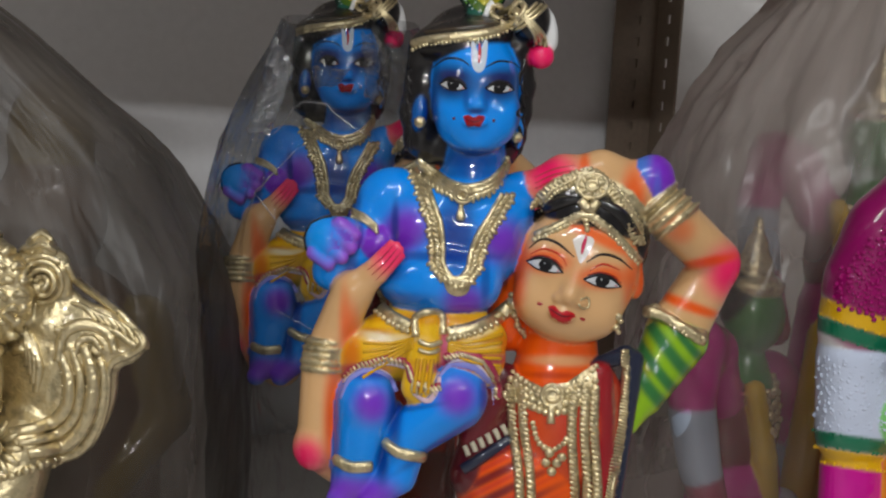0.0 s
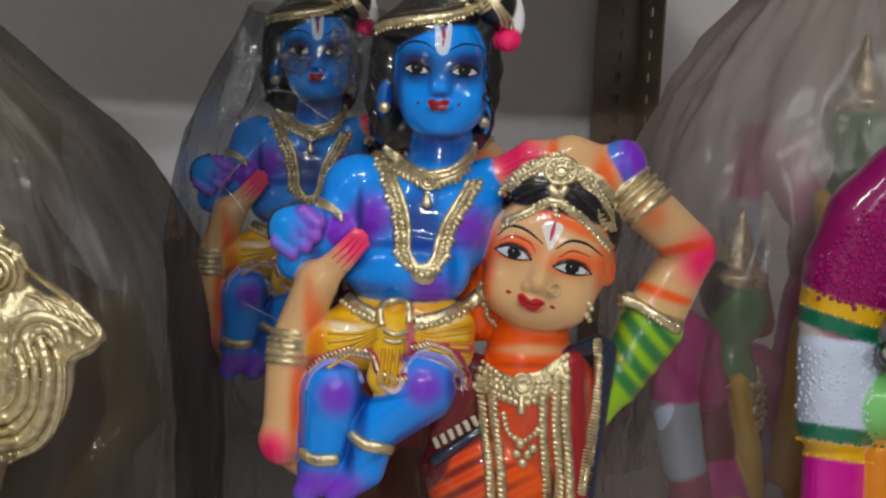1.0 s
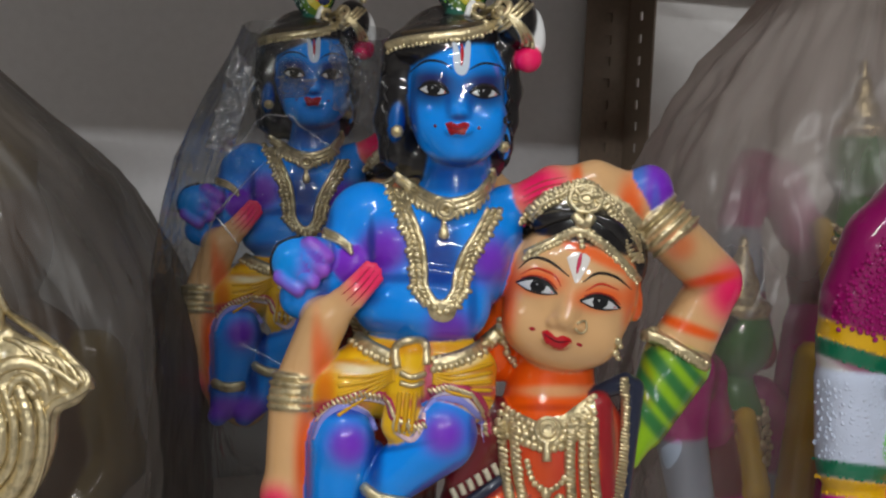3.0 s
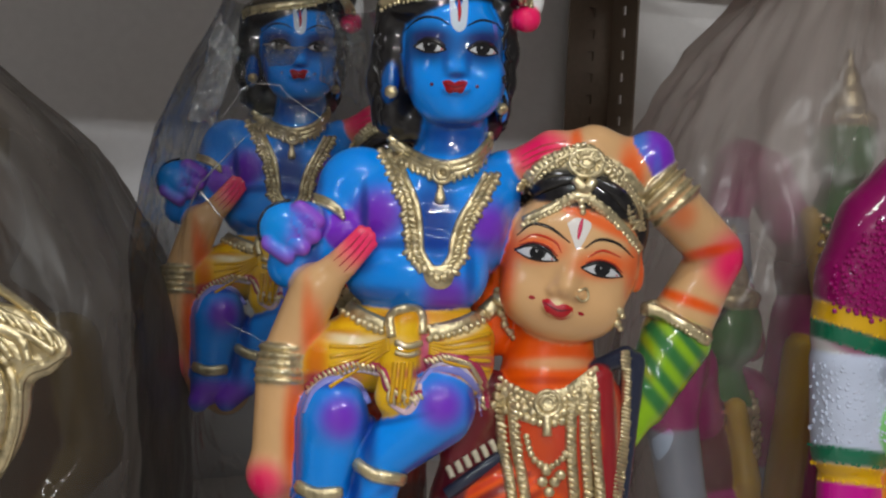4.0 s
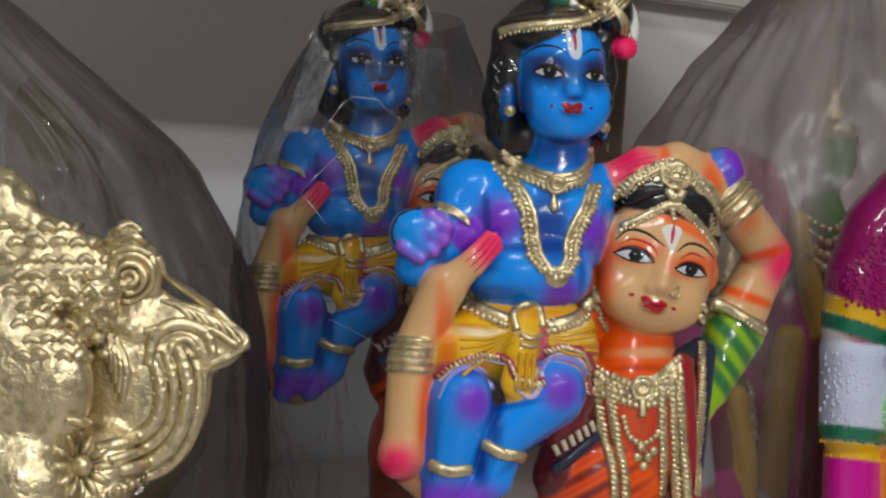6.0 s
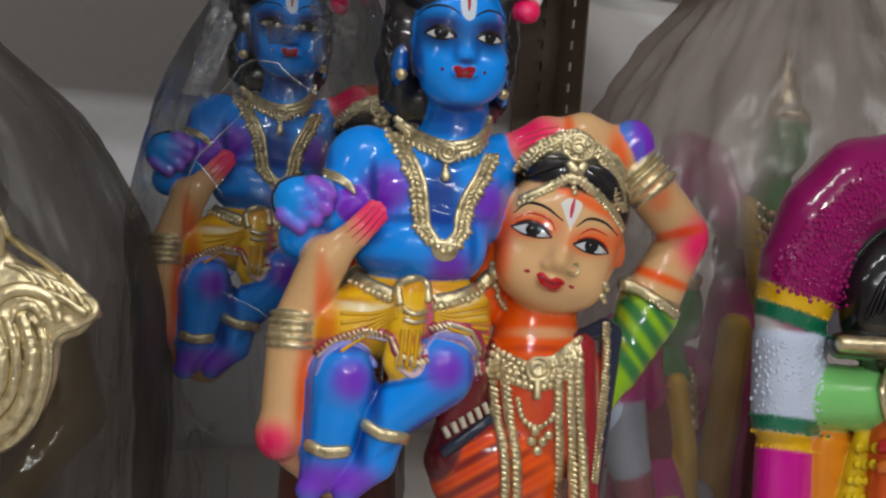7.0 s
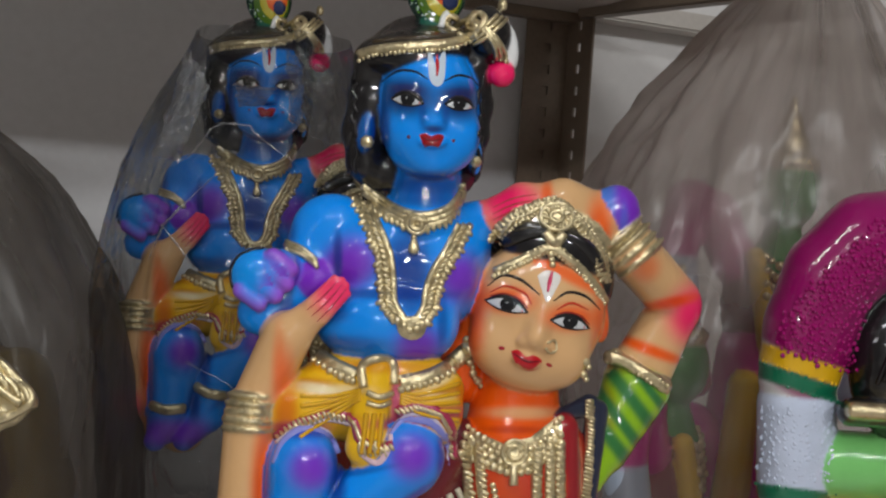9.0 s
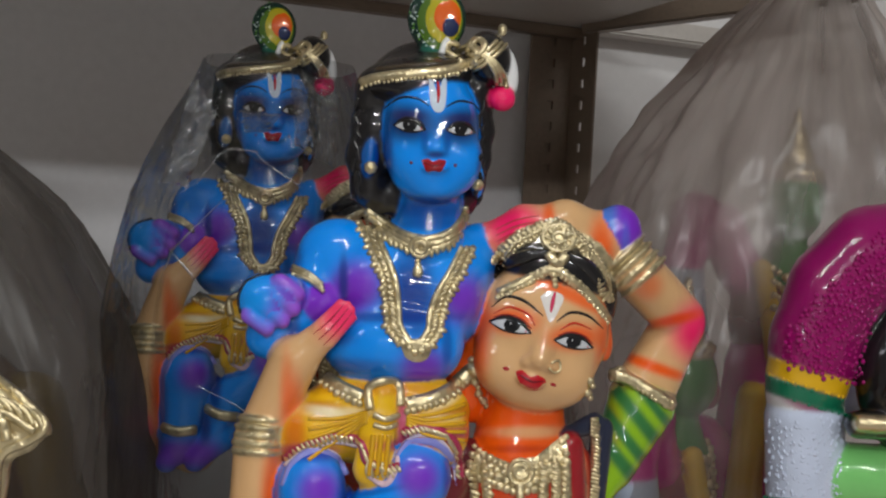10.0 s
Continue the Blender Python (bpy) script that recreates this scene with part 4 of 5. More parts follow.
    for i in range(40):
        a, r = random.uniform(1.9, 4.6), random.uniform(0.62, 0.95)
        p = s.on(811 + 54 * r * math.cos(a), -108 + 62 * r * math.sin(a), None, 0.5)
        if p is not None:
            s.bead(p, random.uniform(1.2, 2.6), (0.45, 0.55, 0.5) if i % 3 else (0.10, 0.30, 0.02))
    # gilt ornaments of the woman
    tiara = [(916, 336), (945, 296), (1000, 266), (1040, 262), (1085, 298), (1122, 350), (1136, 412)]
    s.beads(tiara, 6, 9, GOLD, 3)
    for q, turn in ((0.96, 7), (0.89, -7)):
        row = [(x * q + 1030 * (1 - q), y * q + 360 * (1 - q)) for x, y in tiara]
        teeth(s, row, 10, (-turn, -6), (turn, 6), 5.5, 4)
    s.stroke([(x * 0.95 + 51, y * 0.95 + 18) for x, y in tiara], 5, GOLD, 3)
    s.beads([(x * 0.8 + 206, y * 0.8 + 72) for x, y in tiara], 5, 8, GOLD, 5)
    s.spot((1037, 290), 36, 29, GOLD, 5)
    for k in range(9):
        a = k * math.pi / 4.5
        s.stroke([(1037 + 14 * math.cos(a), 290 + 12 * math.sin(a)), (1037 + 34 * math.cos(a + 0.5), 290 + 27 * math.sin(a + 0.5))], 5, GOLD, 5, taper=0.5)
    for r in (30, 12):
        s.stroke([(1037 + r * math.cos(a), 290 + r * 0.8 * math.sin(a)) for a in np.linspace(0, 6.283, 9)], 4.5, GOLD, 6)
    s.stroke([(918, 358), (950, 336), (985, 322), (1018, 318)], 13, BLACK, 2, 0.4, 0.5)
    s.stroke([(1052, 322), (1085, 340), (1110, 368), (1126, 398)], 14, BLACK, 2, 0.4, 0.5)
    s.stroke([(1016, 318), (1034, 336), (1048, 320)], 11, GOLD, 4)
    fringe = [(926, 392), (960, 376), (1000, 356), (1028, 346), (1060, 366), (1095, 398), (1130, 442)]
    s.stroke(fringe, 8, GOLD, 2, 0.6)
    s.beads([(x, y + 8) for x, y in fringe], 5.5, 8, GOLD, 2)
    s.beads([(x, y - 6) for x, y in fringe], 5, 8, GOLD, 3)
    s.beads([(1026, 358), (1029, 376)], 8, 9, GOLD, 3)
    for p in ((880, 515), (880, 535), (886, 554), (892, 574), (902, 588), (1094, 550), (1090, 572), (1074, 598), (1086, 612), (1064, 616)):
        h = s.on(*p, None, 4)
        if h is not None:
            s.bead(h, 8.5, GOLD, 0.9)
            s.bead(h + np.array([5, 9, -2]), 6, GOLD, 0.9)
    for k, r in ((0, 7), (14, 8), (30, 9), (46, 8)):
        s.beads([(885 - k * 0.3, 668 + k), (930, 700 + k * 0.8), (975, 712 + k * 0.8), (1020, 690 + k * 0.8), (1052, 650 + k)], r, r * 1.6, GOLD, 3, 0.4)
    s.patch([(888, 672), (925, 700), (968, 690), (1012, 680), (1046, 650), (1052, 700), (1010, 740), (968, 752), (920, 742), (884, 720)], GOLD, 3)
    s.spot((968, 712), 26, 24, GOLD, 7)
    for r in (22, 12):
        s.stroke([(968 + r * math.cos(a), 712 + r * math.sin(a)) for a in np.linspace(0, 6.283, 9)], 4, GOLD, 8)
    s.stroke([(966, 735), (967, 770)], 9, GOLD, 5)
    for rim in ([(542, 730), (560, 692), (596, 672), (636, 684), (656, 716)], [(738, 690), (768, 655), (812, 655), (842, 690), (848, 735)]):
        s.stroke(rim, 11, (0.26, 0.27, 0.68), -3, 0.4, 0.5)
        s.stroke([(x, y - 9) for x, y in rim], 4.5, (0.70, 0.60, 0.74), -1, 0.5, 0.5)
    for x0, x1 in ((880, 905), (905, 928), (1010, 1014), (1032, 1040), (1050, 1060)):
        s.stroke([(x0, 700), ((x0 + x1) / 2 - 4, 780), (x1, 880), (x1 + 4, 960)], 10.5, GOLD, 2, 0.6)
        teeth(s, [(x0, 700), ((x0 + x1) / 2 - 4, 780), (x1, 880), (x1 + 4, 960)], 11, (-8, -4), (9, 4), 6, 6)
    s.beads([(930, 770), (945, 812), (975, 822), (1000, 800), (1010, 770)], 7, 11, GOLD, 3)
    for p in ((965, 830), (980, 850), (958, 850), (970, 868), (990, 838)):
        h = s.on(*p, None, 4)
        s.bead(h, 11, GOLD, 0.7)
    s.stroke([(1104, 620), (1106, 690), (1103, 770), (1094, 850), (1084, 930)], 8, GOLD, 2, 0.6)
    teeth(s, [(1104, 620), (1106, 690), (1103, 770), (1094, 850), (1084, 930)], 7, (-8, -2), (9, 3), 4.5, 6)
    s.stroke([(790, 872), (850, 830), (884, 806)], 12, NAVY, 3, 0.5)
    for k in range(6):
        s.stroke([(792 + 15 * k, 822 - 9 * k), (797 + 15 * k, 832 - 9 * k), (801 + 15 * k, 842 - 9 * k)], 6, (0.62, 0.56, 0.42), 3)
    s.stroke([(1118, 545), (1160, 550), (1210, 577), (1250, 602)], 12, GOLD, 3, 0.6)
    s.beads([(1118, 540), (1160, 545), (1210, 572), (1250, 597)], 5, 9, GOLD, 9)
    s.beads([(1118, 553), (1160, 558), (1210, 585), (1250, 610)], 5, 9, GOLD, 9)
    for k in range(3):
        s.stroke([(592 + 9 * k, 462 + 10 * k), (622 + 8 * k, 436 + 8 * k), (646 + 7 * k, 408 + 8 * k)], 1.6, (0.42, 0.01, 0.04), 0.0, 0.5, 0.6)
    for k in range(3):
        s.stroke([(922, 278 + 11 * k), (960, 260 + 11 * k), (1000, 252 + 10 * k)], 1.8, (0.5, 0.05, 0.05), 0.0, 0.5, 0.6)
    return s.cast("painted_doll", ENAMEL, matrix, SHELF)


HERE = FACING @ Matrix.Translation((0, 0.3833, 0))
doll = pair_doll(HERE)
tagged(doll, "glossy painted plaster doll of a blue child carried by a woman", "doll", "carried child dolls")
AWAY = Matrix.Translation(BASE.to_3x3() @ Vector((-0.0794, 0.150, 0.0445)))
twin = copy_thing(doll, AWAY @ HERE @ pose(0, 0, 0, 1.4, -2.0, 7.3))
tagged(twin, "blue and yellow painted doll wrapped in clear crinkled plastic", "doll", "carried child dolls")


# ---- wrapping and the neighbours ----
def wrap(name, matrix, rings, folds, rough, material, seed, n=120, pleat=0.0):
    """A loose plastic bag: rings of (height, half width, half depth, shift) with pleats and crumpled folds."""
    verts, faces = [], []
    path = spline(rings, 0.012)
    for i, (z, rx, ry, dx) in enumerate(path):
        for k in range(n):
            a = 2 * math.pi * k / n
            c, s_ = math.cos(a), math.sin(a)
            p = Vector((c * 2.2, s_ * 2.2, z * 9 + seed))
            bulge = 1 + folds * noise.noise(p * 1.7) + 0.5 * folds * noise.noise(p * 4.1)
            ridge = rough * (1 - abs(noise.noise(p * 3.3 + Vector((seed, 0, 0)))) * 2)
            narrow = 1 - min(1, max(rx, ry) / 0.20)
            crease = pleat * narrow * (math.sin(7 * a + 9 * noise.noise(Vector((c, s_, z * 2 + seed)))) + 0.7 * math.sin(17 * a + 12 * noise.noise(Vector((s_, c, z * 3 + seed)))))
            r = bulge + ridge + crease
            e = abs(c) ** 0.8 * math.copysign(1, c), abs(s_) ** 0.8 * math.copysign(1, s_)
            verts.append((dx + rx * e[0] * r, ry * e[1] * r, z))
        if i:
            o = i * n
            faces += [(o - n + k, o - n + (k + 1) % n, o + (k + 1) % n, o + k) for k in range(n)]
    ob = link_mesh(name, verts, faces, material, smooth=True)
    lay = ob.data.attributes.new("drape", "FLOAT_VECTOR", "POINT")
    lay.data.foreach_set("vector", [c for i in range(len(path)) for k in range(n)
                                    for c in (0.12 * math.cos(2 * math.pi * k / n), 0.12 * math.sin(2 * math.pi * k / n), path[i][0])])
    ob.matrix_world = matrix
    return ob


CLEAR = film("clear_crinkled_film", (0.16, 0.18, 0.20), 0.012, 0.06, 22, 0.8, 0.012, 0.03, lean=38.0, draw=0.5, hair=0.02)
CREASED = film("creased_film", (0.66, 0.68, 0.70), 0.40, 0.18, 30, 1.0, 0.55, 0.4, draw=0.6, hair=0.03)
SLACK = film("slack_film", (0.55, 0.55, 0.55), 0.05, 0.16, 30, 0.8, 0.10, 0.15, draw=0.6, hair=0.02)
CLOUDY = film("cloudy_plastic", (0.64, 0.57, 0.53), 0.015, 0.28, 9, 0.6, 0.15, 0.24, (0.28, 0.45, 4.8), draw=0.14, hair=0.035)
SMOKY = film("dusty_brown_plastic", (0.25, 0.22, 0.195), 0.012, 0.35, 8, 0.6, 0.55, 0.05, (0.20, 0.36, 1.3), lean=-40.0, draw=0.6)


def drawn(u, v, reach, base=FACING):
    """A place on the front view, at that distance from the viewer, in metres."""
    return base @ Vector(((u - 784) * reach / 1506, reach, (441 - v) * reach / 1506))


# a low step lifts the doll behind
lift = AWAY.translation.z
at = AWAY @ drawn(800, 1000, 0.42)
step = slab("display_step", (at.x - 0.10, at.y - 0.07, SHELF), (at.x + 0.10, at.y + 0.07, SHELF + lift), SHEET, bevel=0.002)
tagged(step, "low grey display step on the shelf", "display step")

at = drawn(520, 700, 0.515)
bag = wrap("plastic_bag", Matrix.Translation((at.x, at.y, SHELF + lift + 0.001)),
           [(0.0, 0.084, 0.070, -0.002), (0.08, 0.086, 0.074, -0.003), (0.2, 0.085, 0.072, -0.004), (0.3, 0.083, 0.072, -0.004), (0.36, 0.074, 0.068, -0.001), (0.40, 0.058, 0.056, 0.002), (0.425, 0.046, 0.046, 0.003), (0.436, 0.042, 0.042, 0.003)],
           0.05, 0.02, CLEAR, 3.0)
tagged(bag, "clear crinkled plastic bag round a painted doll", "plastic bag", "plastic bags")


def straight(points, step=5.0):
    """Points along straight runs between those given."""
    out = []
    for (a, b), (c, d) in zip(points, points[1:]):
        n = max(1, int(math.hypot(c - a, d - b) / step))
        out += [(a + (c - a) * k / n, b + (d - b) * k / n) for k in range(n)]
    return out + [points[-1]]


def crease(points, reach, r):
    """A sharp fold standing proud of the film, as a thin flattened rib."""
    path = [drawn(u, v + 2 * noise.noise(Vector((u * 0.09, v * 0.09, 7))), reach) for u, v in straight(points)]
    verts, faces = [], []
    for i, p in enumerate(path):
        d = (path[min(i + 1, len(path) - 1)] - path[max(i - 1, 0)]).normalized()
        side = d.cross(Vector((0, -1, 0))).normalized()
        w = r * (0.35 + 0.65 * abs(noise.noise(Vector((p.x * 90, p.z * 90, 1)))) * 1.6) * math.sin(math.pi * min(0.97, max(0.03, i / (len(path) - 1)))) ** 0.4
        verts += [p + side * w, p + Vector((0, -w * 0.7, 0)), p - side * w]
    for i in range(len(path) - 1):
        o = 3 * i
        faces += [(o, o + 1, o + 4, o + 3), (o + 1, o + 2, o + 5, o + 4)]
    return verts, faces


def creases(parent, strands, reach, material):
    for points, r in strands:
        verts, faces = crease(points, reach, r)
        back = parent.matrix_world.inverted()
        link_mesh("crease", [back @ v for v in verts], faces, material, parent, True)


def crumple(parent, corners, reach, material, seed, deep=0.006, n=34):
    """A patch of film crushed into small facets, over four corners."""
    back = parent.matrix_world.inverted()
    a, b, c, d = [Vector(p) for p in corners]
    verts, faces = [], []
    for i in range(n + 1):
        for j in range(n + 1):
            u, v = i / n, j / n
            q = a.lerp(b, u).lerp(d.lerp(c, u), v)
            w = 1 + 0.12 * noise.noise(Vector((u * 5, v * 5, seed)))
            mid = (a + b + c + d) / 4
            q = mid + (q - mid) * w
            h = noise.noise(Vector((u * 6, v * 9, seed + 5))) + 0.5 * abs(noise.noise(Vector((u * 13, v * 19, seed))))
            verts.append(back @ (drawn(q.x, q.y, reach) + Vector((0.002 * h, deep * h, 0.002 * h))))
    faces = [(i * (n + 1) + j, (i + 1) * (n + 1) + j, (i + 1) * (n + 1) + j + 1, i * (n + 1) + j + 1) for i in range(n) for j in range(n)]
    link_mesh("crumpled_fold", verts, faces, material, parent)


bpy.context.view_layer.update()
creases(bag, [([(343, 238), (360, 232), (398, 208), (432, 160), (452, 150), (498, 154), (512, 172), (575, 214)], 0.0006),
              ([(330, 392), (354, 330), (382, 300), (446, 236)], 0.0006), ([(350, 330), (375, 360), (400, 392)], 0.0007),
              ([(396, 566), (430, 584), (470, 604), (505, 632)], 0.0006)], 0.462, CREASED)
crumple(bag, [(390, 24), (428, 90), (380, 222), (334, 216)], 0.485, CREASED, 3.0)
crumple(bag, [(470, 80), (540, 88), (520, 118), (476, 122)], 0.462, SLACK, 5.0)
crumple(bag, [(560, 20), (650, 60), (640, 190), (570, 150)], 0.500, SLACK, 9.0)


def gilded_idol():
    s = Sculpt((-330, 240, -260), (450, 2000, 150), 5.0, 0.0002195, (1063, 452), 1462.0)
    s.ball((215, 690, -70), (150, 190, 52), GOLD, 20)
    s.ball((330, 610, -66), (92, 58, 38), GOLD, 20, 22)
    s.ball((398, 620, -60), (32, 28, 26), GOLD, 10)
    s.ball((205, 480, -50), (66, 62, 36), GOLD, 16)
    s.ball((200, 430, -45), (36, 34, 28), GOLD, 10)
    s.ball((200, 404, -45), (20, 18, 18), GOLD, 6)
    s.ball((30, 520, -20), (150, 140, 66), GOLD, 20)
    s.ball((-60, 400, -40), (110, 110, 66), GOLD, 20, 30)
    s.ball((30, 395, -30), (36, 26, 30), GOLD, 10)
    s.ball((-60, 690, 0), (170, 230, 110), GOLD, 16)
    s.ball((20, 700, 40), (90, 120, 74), GOLD, 24)
    s.rod((140, 850, -60), (60, 1000, -60), 90, 130, GOLD, 20)
    s.ball((206, 490, -8), (30, 18, 20), GOLD, 6, cut=True)
    s.ball((316, 655, -20), (20, 12, 22), GOLD, 6, cut=True)
    s.ball((60, 570, 44), (40, 24, 22), GOLD, 6, cut=True)
    s.rod((-60, 900, -40), (-80, 1960, -60), 170, 240, GOLD, 20)
    x, y, z = np.meshgrid(*[(s.lo[k] + s.cell * np.arange(s.shape[k])) for k in range(3)], indexing="ij", sparse=True)
    s.field += (4.2 * np.sin(x / 22 + 2 * np.sin(y / 41)) * np.sin(y / 17 + 2 * np.sin(x / 37)) + 2.5 * np.sin(y / 23 - x / 31 + z / 15)).astype(np.float32) * (y < 640)
    s.relief()
    for j in range(4):
        s.stroke([(234 + 27 * j, 640 - 4 * j * (j < 3)), (254 + 26 * j, 700), (248 + 23 * j, 764 + 9 * j), (202 + 24 * j, 802 + 18 * j), (122 + 21 * j, 818 + 22 * j)],
                 (17, 12, 19, 14)[j], GOLD, (0, 3, 1, -1)[j], 0.8, 0.35)
        s.beads([(240 + 27 * j, 690), (240 + 24 * j, 760 + 9 * j)], 3.5, 26, GOLD, 5)
    s.stroke([(232, 665), (246, 606), (292, 586), (340, 604), (356, 644)], 14, GOLD, 3, taper=0.3)
    s.stroke([(268, 650), (282, 620), (308, 616), (326, 640)], 9, GOLD, 3, taper=0.3)
    for k in range(7):
        s.stroke([(262 + 20 * k, 542 + 7 * k), (292 + 19 * k, 552 + 9 * k), (318 + 16 * k, 578 + 8 * k)], 7, GOLD, 2, taper=0.5)
    s.stroke([(250, 460), (290, 520), (345, 545), (395, 590), (418, 620), (390, 645), (345, 672), (335, 760), (300, 840), (220, 885)], 9, GOLD, 0)
    s.stroke([(225, 600), (290, 588), (350, 598), (400, 628)], 8, GOLD, 3)
    for r in (44, 28, 13):
        s.stroke([(198 + r * math.cos(a), 500 + r * math.sin(a)) for a in np.linspace(-3.0, 1.8, 9)], 7, GOLD, 3)
    for k in range(3):
        s.stroke([(165 + 6 * k, 455 - 22 * k), (200, 444 - 23 * k), (238 - 8 * k, 456 - 22 * k)], 7, GOLD, 3)
    random.seed(4)
    for row in range(9):
        y = 410 + 30 * row
        for k in range(6):
            x = -60 + 38 * k + 18 * (row % 2) + random.uniform(-6, 6)
            if x < 180 - 0.15 * row * 30:
                s.stroke([(x, y), (x + 14, y - 9), (x + 30, y - 4 + random.uniform(-4, 8))], random.uniform(8, 14), GOLD, 1, taper=0.4)
    for k in range(5):
        s.stroke([(110 + 16 * k, 560 + 12 * k), (150 + 10 * k, 600 + 18 * k), (160 + 6 * k, 660 + 18 * k)], 12, GOLD, 0, taper=0.4)
    for k in range(12):
        a = k * math.pi / 6
        s.stroke([(85 + 24 * math.cos(a), 852 + 24 * math.sin(a)), (85 + 66 * math.cos(a), 852 + 66 * math.sin(a))], 9, GOLD, 3, taper=0.5)
    h = s.on(85, 852, None, 6)
    s.bead(h, 26, GOLD, 0.8)
    s.stroke([(40, 765), (90, 770), (110, 750)], 12, GOLD, 4, taper=0.6)
    s.beads([(60, 930), (140, 905), (230, 870)], 10, 17, GOLD, 4)
    return s.cast("gilded_idol", ENAMEL, FACING @ Matrix.Translation((0, 0.321, 0)), SHELF)


tagged(gilded_idol(), "ornate gold-painted idol with scrolled crown ornament", "idol")


def sleeved_doll():
    LEAF = (0.22, 0.62, 0.18)
    s = Sculpt((1380, 220, -460), (1960, 1420, 60), 5.0, 0.548 / 1506)
    s.chain([(1508, 580, -95), (1524, 500, -92), (1562, 410, -90), (1630, 344, -90), (1730, 326, -90), (1800, 350, -95)], (76, 79, 82, 82, 80, 82), MAGENTA, 46, "sleeve")
    s.rod((1502, 640, -110), (1500, 785, -135), 77, 73, (0.62, 0.69, 0.86), 3, tag="cloth")
    s.rod((1504, 560, -98), (1503, 590, -102), 76, 76, WHITE, 3, tag="cloth")
    s.rod((1498, 850, -150), (1494, 1400, -190), 60, 66, (0.62, 0.003, 0.30), 3, tag="skirt")
    s.ball((1712, 560, -106), (116, 150, 90), BLACK, 4, 8, tag="vest")
    s.rod((1600, 652, -60), (1780, 660, -40), 26, 28, BLACK, 3, 1.6, tag="vest")
    s.rod((1606, 648, -20), (1770, 656, 6), 16, 17, GOLD, 2, 1.3)
    s.rod((1580, 750, -130), (1780, 762, -120), 64, 64, LEAF, 6, tag="skin")
    s.rod((1590, 850, -170), (1585, 1400, -200), 56, 70, (0.72, 0.23, 0.01), 4, tag="sash")
    s.rod((1668, 830, -130), (1600, 1100, -140), 34, 40, (0.72, 0.50, 0.01), 4, tag="garland")
    s.rod((1740, 840, -120), (1745, 1400, -160), 76, 120, (0.66, 0.10, 0.015), 6, tag="robe")
    s.rod((1800, 600, -180), (1760, 1400, -240), 130, 160, (0.55, 0.004, 0.26), 8, tag="robe")
    s.relief()
    # woven bands
    for y, h, colour, slope in ((500, 48, MAGENTA, 0.30), (566, 19, YELLOW, 0.30), (600, 17, (0.008, 0.17, 0.085), 0.30), (806, 16, (0.008, 0.17, 0.085), 0.12), (838, 17, YELLOW, 0.12)):
        s.spray((1504, y, -90), (300, h, 400), colour, ("sleeve", "cloth", "skirt"), 1.0, slope, 5.0)
        if y > 520:
            for k in range(26):
                x = 1424 + 6.4 * k
                p = s.on(x + random.uniform(-2, 2), y + (x - 1504) * slope + random.choice((-0.8, 0.8)) * h, None, -0.8)
                if p is not None:
                    s.bead(p, random.uniform(2.5, 5.0), colour, 0.4)
    for i in range(14):
        for j in range(15):
            p = s.on(1434 + 10.5 * i + 5 * (j % 2) + random.uniform(-5, 5), 640 + 9.8 * j + random.uniform(-5, 5), None, -0.8)
            if p is not None and p[0] < 1570:
                s.bead(p, random.uniform(2.6, 6.0), (0.62, 0.69, 0.86), 0.18)
    # knobbly lace
    for i in range(21):
        for j in range(34):
            u = i / 15
            x, y = 1462 + 11 * i + (j % 2) * 5, 300 + 9.5 * j
            mid = 1508 + max(0, 540 - y) * 0.32
            if -58 < x - mid < 104 and y < 536 + (x - 1430) * 0.28 and y > 470 - (x - 1470) * 1.0:
                p = s.on(x + random.uniform(-4, 4), y + random.uniform(-4, 4), None, 0.2)
                if p is not None and p[2] > -100:
                    s.bead(p - np.array([0, 0, 0.4]), random.uniform(3.2, 6.0), (0.34, 0.003, 0.135), 0.95)
    for k in range(6):
        s.beads([(1590 + 22 * k, 440 - 14 * k), (1650 + 22 * k, 380 - 8 * k), (1760 + 16 * k, 345 - 2 * k)], 3.4, 10, (0.40, 0.004, 0.16), 0.5)
    for k in range(9):
        s.stroke([(1650 + 12 * k, 600 - 4 * k), (1690 + 9 * k, 520 - 5 * k), (1760 + 4 * k, 470 - 6 * k)], 5, BLACK, 1)
    s.stroke([(1704, 690), (1690, 740), (1708, 800), (1730, 816)], 9, GOLD, 4)
    s.stroke([(1722, 690), (1710, 740), (1726, 800), (1746, 816)], 9, GOLD, 4)
    for row in range(7):
        s.beads([(1650 - 9 * row + 5 * (row % 2), 850 + 32 * row), (1690 - 9 * row, 852 + 32 * row)], 11, 15, (0.72, 0.50, 0.01), 2, 0.5)
    s.stroke([(1690, 850), (1740, 842), (1790, 850)], 15, RED, 3)
    s.stroke([(1690, 890), (1740, 882), (1790, 890)], 15, (0.7, 0.18, 0.02), 3)
    return s.cast("sleeved_doll", ENAMEL, FACING @ Matrix.Translation((0, 0.548, 0)), SHELF)


tagged(sleeved_doll(), "painted doll with knobbly magenta sleeve and white cloth band", "doll")


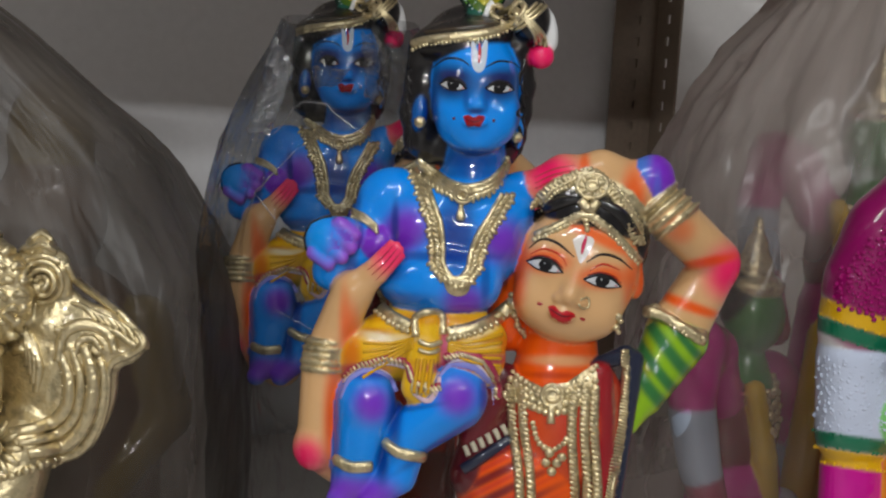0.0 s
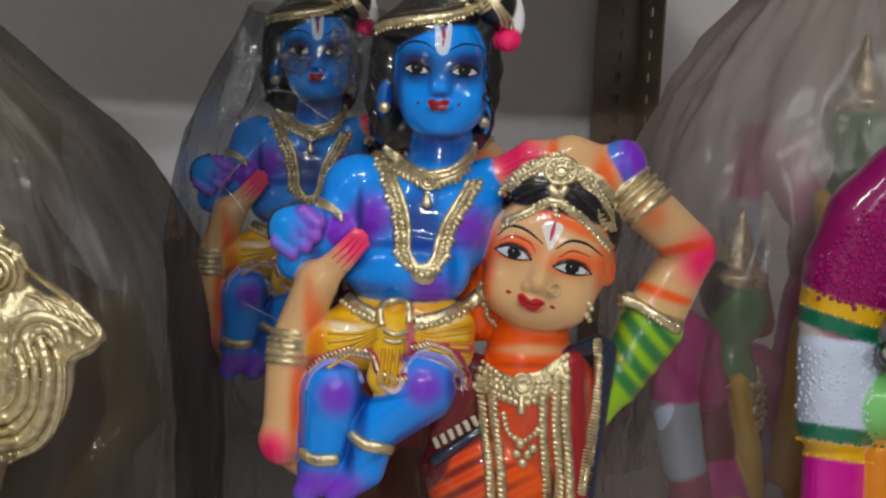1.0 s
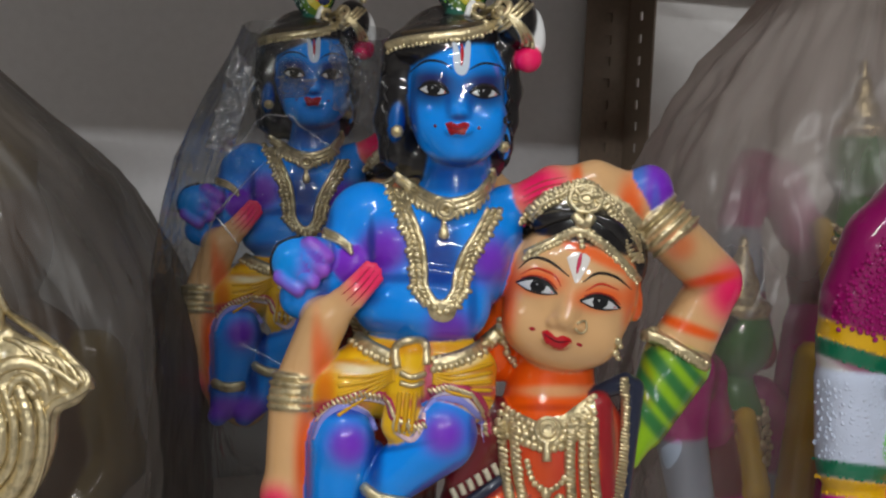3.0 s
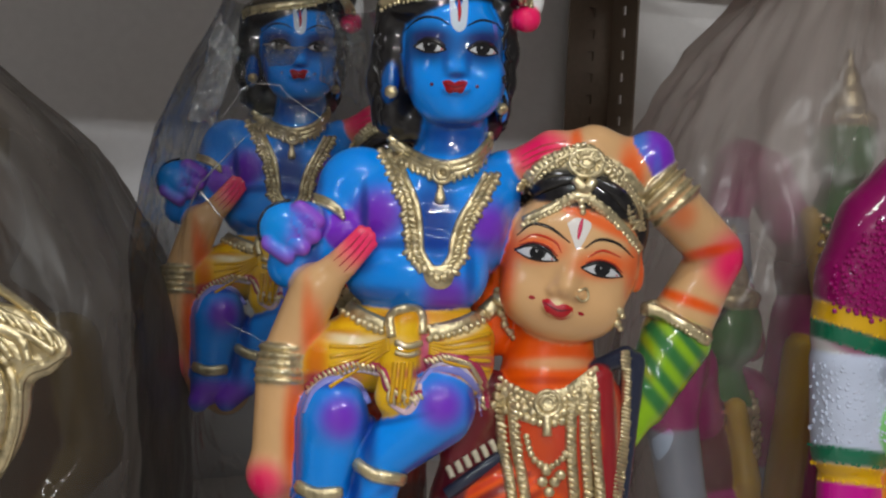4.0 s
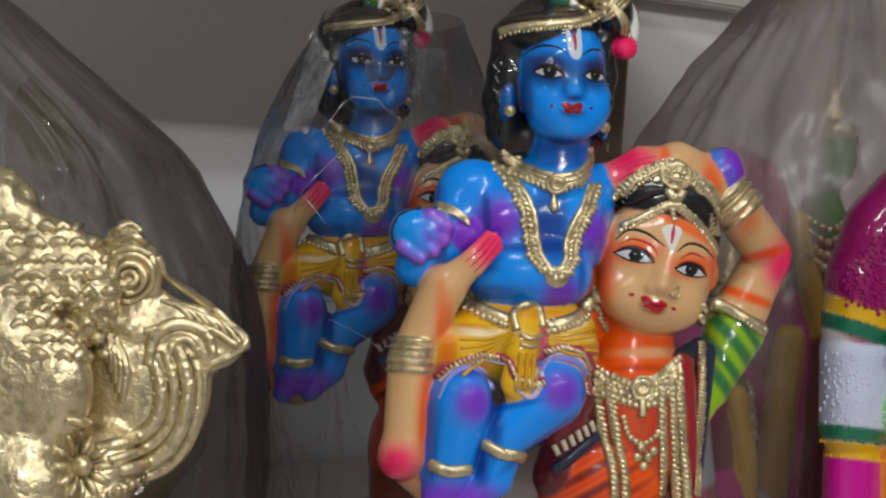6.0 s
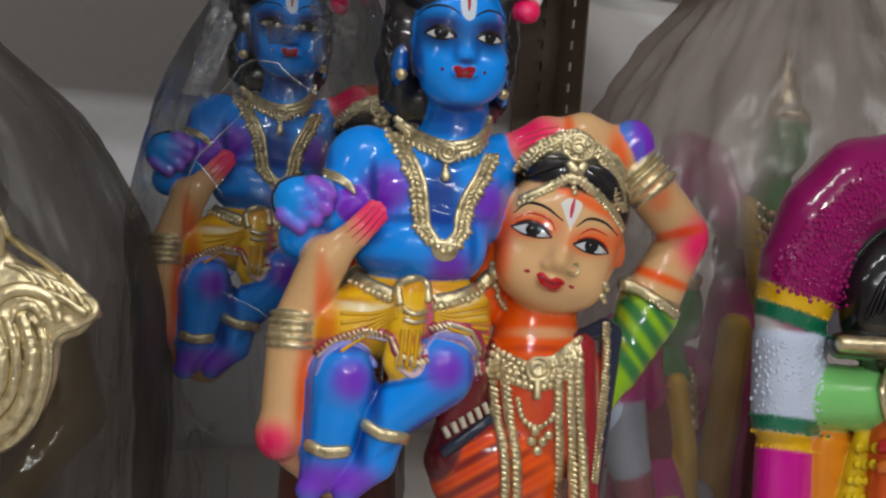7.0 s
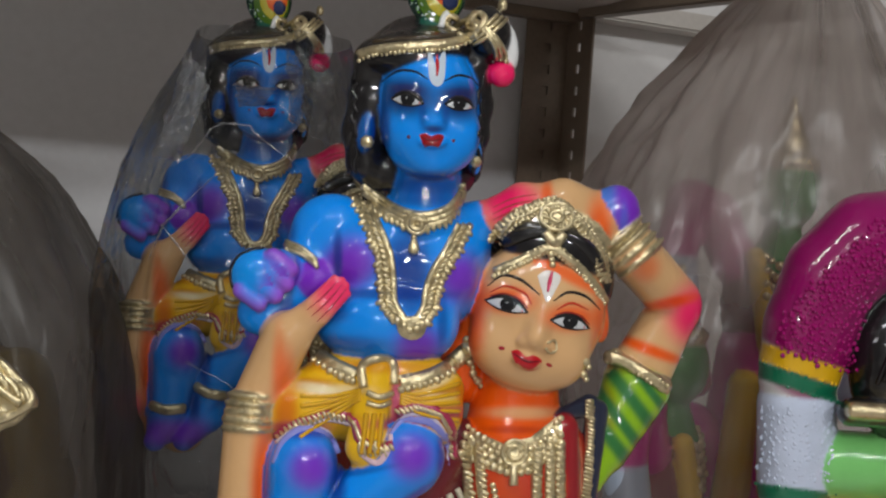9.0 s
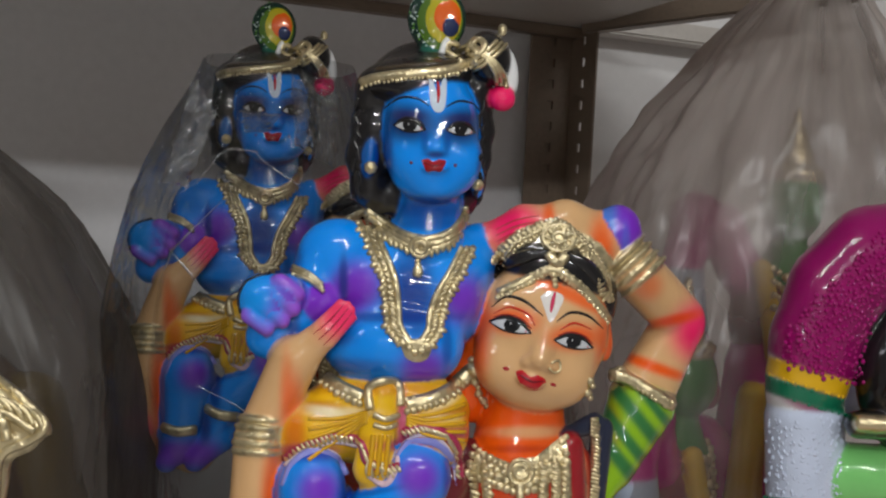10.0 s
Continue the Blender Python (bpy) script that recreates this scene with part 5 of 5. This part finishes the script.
def standing_doll(matrix):
    """A standing doll with a gilt crown, green face, magenta sleeves and a striped robe."""
    LEAF, PLUM = (0.06, 0.24, 0.06), (0.16, 0.015, 0.025)
    s = Sculpt((-260, -330, -180), (230, 820, 130), 7.0, 0.0005, (0, 0), 1e6)
    s.ball((0, -110, -10), (58, 72, 54), LEAF, 8)
    s.ball((0, -200, -20), (36, 40, 34), GOLD, 8)
    s.ball((0, -236, -20), (22, 34, 22), GOLD, 8)
    s.ball((0, -276, -20), (10, 26, 10), GOLD, 8)
    s.ball((0, -170, -14), (56, 22, 52), GOLD, 8)
    s.ball((0, -140, -30), (66, 66, 50), BLACK, 8)
    s.rod((0, -50, -20), (0, 30, -20), 30, 60, LEAF, 12)
    s.ball((0, 110, -20), (105, 120, 66), PLUM, 14)
    s.chain([(-85, 30, -20), (-130, -60, -16), (-180, -80, -10), (-200, 10, 0)], (44, 46, 46, 42), (0.50, 0.006, 0.24), 12)
    s.chain([(95, 20, -20), (150, 70, -10), (165, 150, 10)], (46, 50, 44), (0.50, 0.006, 0.24), 12)
    s.chain([(-200, 40, 4), (-185, 140, 20)], (42, 38), (0.36, 0.42, 0.52), 8)
    s.chain([(-180, 160, 26), (-150, 260, 40)], (36, 32), (0.30, 0.05, 0.10), 8)
    s.chain([(165, 170, 14), (140, 260, 40)], (42, 36), (0.36, 0.42, 0.52), 8)
    s.chain([(-60, 10, 40), (-30, 140, 56), (10, 260, 54)], (18, 22, 20), (0.65, 0.42, 0.02), 4)
    s.rod((0, 220, -20), (0, 810, -20), 105, 150, (0.50, 0.01, 0.25), 14, 0.75)
    s.rod((-60, 260, 50), (-90, 810, 70), 30, 38, (0.66, 0.44, 0.02), 4)
    s.rod((70, 260, 50), (100, 810, 70), 30, 38, (0.55, 0.60, 0.66), 4)
    s.rod((5, 260, 62), (5, 810, 84), 22, 26, PLUM, 4)
    s.relief()
    for k in range(4):
        s.beads([(-40, 10 + 24 * k), (0, 30 + 26 * k), (40, 10 + 24 * k)], 9, 15, GOLD, 3)
    return s.cast("standing_doll", ENAMEL, matrix, SHELF)


def stand(u, v, reach, turn):
    p = drawn(u, v, reach)
    return Matrix.Translation(p) @ pose(0, 0, 0, 0, 0, turn)


# each of these stands on the shelf inside its own bag
tall = tagged(standing_doll(stand(1480, 373, 0.80, -16)), "green-faced painted doll in a gilt crown inside cloudy plastic", "doll", "bagged dolls")
short = tagged(standing_doll(stand(1290, 690, 0.77, 40)), "small painted doll in pink and yellow inside cloudy plastic", "doll", "bagged dolls")
at = drawn(1440, 400, 0.78)
bag = wrap("plastic_bag", Matrix.Translation((at.x, at.y, SHELF + 0.001)),
           [(0.0, 0.19, 0.15, -0.01), (0.2, 0.195, 0.15, 0.0), (0.31, 0.19, 0.14, 0.01), (0.386, 0.178, 0.125, 0.01), (0.457, 0.138, 0.10, 0.010), (0.5, 0.106, 0.08, 0.014),
            (0.545, 0.074, 0.055, 0.018), (0.575, 0.05, 0.04, 0.022), (0.588, 0.056, 0.045, 0.026)],
           0.05, 0.03, CLOUDY, 8.0, n=220, pleat=0.07)
tagged(bag, "tall cloudy plastic bag gathered at its top over dolls", "plastic bag", "plastic bags")


def brown_idol(matrix):
    s = Sculpt((-260, -420, -200), (260, 900, 200), 8.0, 0.0004, (0, 0), 1e6)
    CLAY, OCHRE = (0.16, 0.09, 0.05), (0.22, 0.15, 0.04)
    s.ball((0, -150, 0), (90, 120, 80), CLAY, 12)
    s.ball((0, -270, 0), (70, 110, 60), OCHRE, 12)
    s.ball((0, 120, 0), (170, 190, 120), CLAY, 20)
    s.rod((0, 200, 0), (0, 890, 0), 170, 190, CLAY, 20)
    s.chain([(-150, 40, 20), (-190, 200, 40), (-100, 300, 110)], (50, 46, 40), OCHRE, 12)
    s.chain([(150, 40, 20), (190, 200, 40), (100, 300, 110)], (50, 46, 40), OCHRE, 12)
    s.relief()
    for k in range(4):
        s.beads([(-70, 20 + 30 * k), (0, 60 + 36 * k), (70, 20 + 30 * k)], 12, 20, GOLD, 3)
    return s.cast("brown_idol", ENAMEL, matrix, SHELF)


tagged(brown_idol(stand(-60, 560, 0.52, 10)), "dark brown and ochre painted idol inside dusty plastic", "idol")
at = drawn(30, 400, 0.50)
bag = wrap("plastic_bag", Matrix.Translation((at.x, at.y, SHELF + 0.001)),
           [(0.0, 0.10, 0.10, -0.005), (0.2, 0.10, 0.10, -0.005), (0.27, 0.10, 0.10, -0.012), (0.30, 0.098, 0.09, -0.020), (0.34, 0.092, 0.08, -0.035), (0.366, 0.085, 0.07, -0.046),
            (0.40, 0.075, 0.06, -0.076), (0.446, 0.060, 0.05, -0.115), (0.49, 0.040, 0.035, -0.160), (0.51, 0.05, 0.04, -0.17)],
           0.04, 0.02, SMOKY, 15.0, n=160, pleat=0.015)
tagged(bag, "dusty brownish plastic bag gathered over an idol", "plastic bag", "plastic bags")
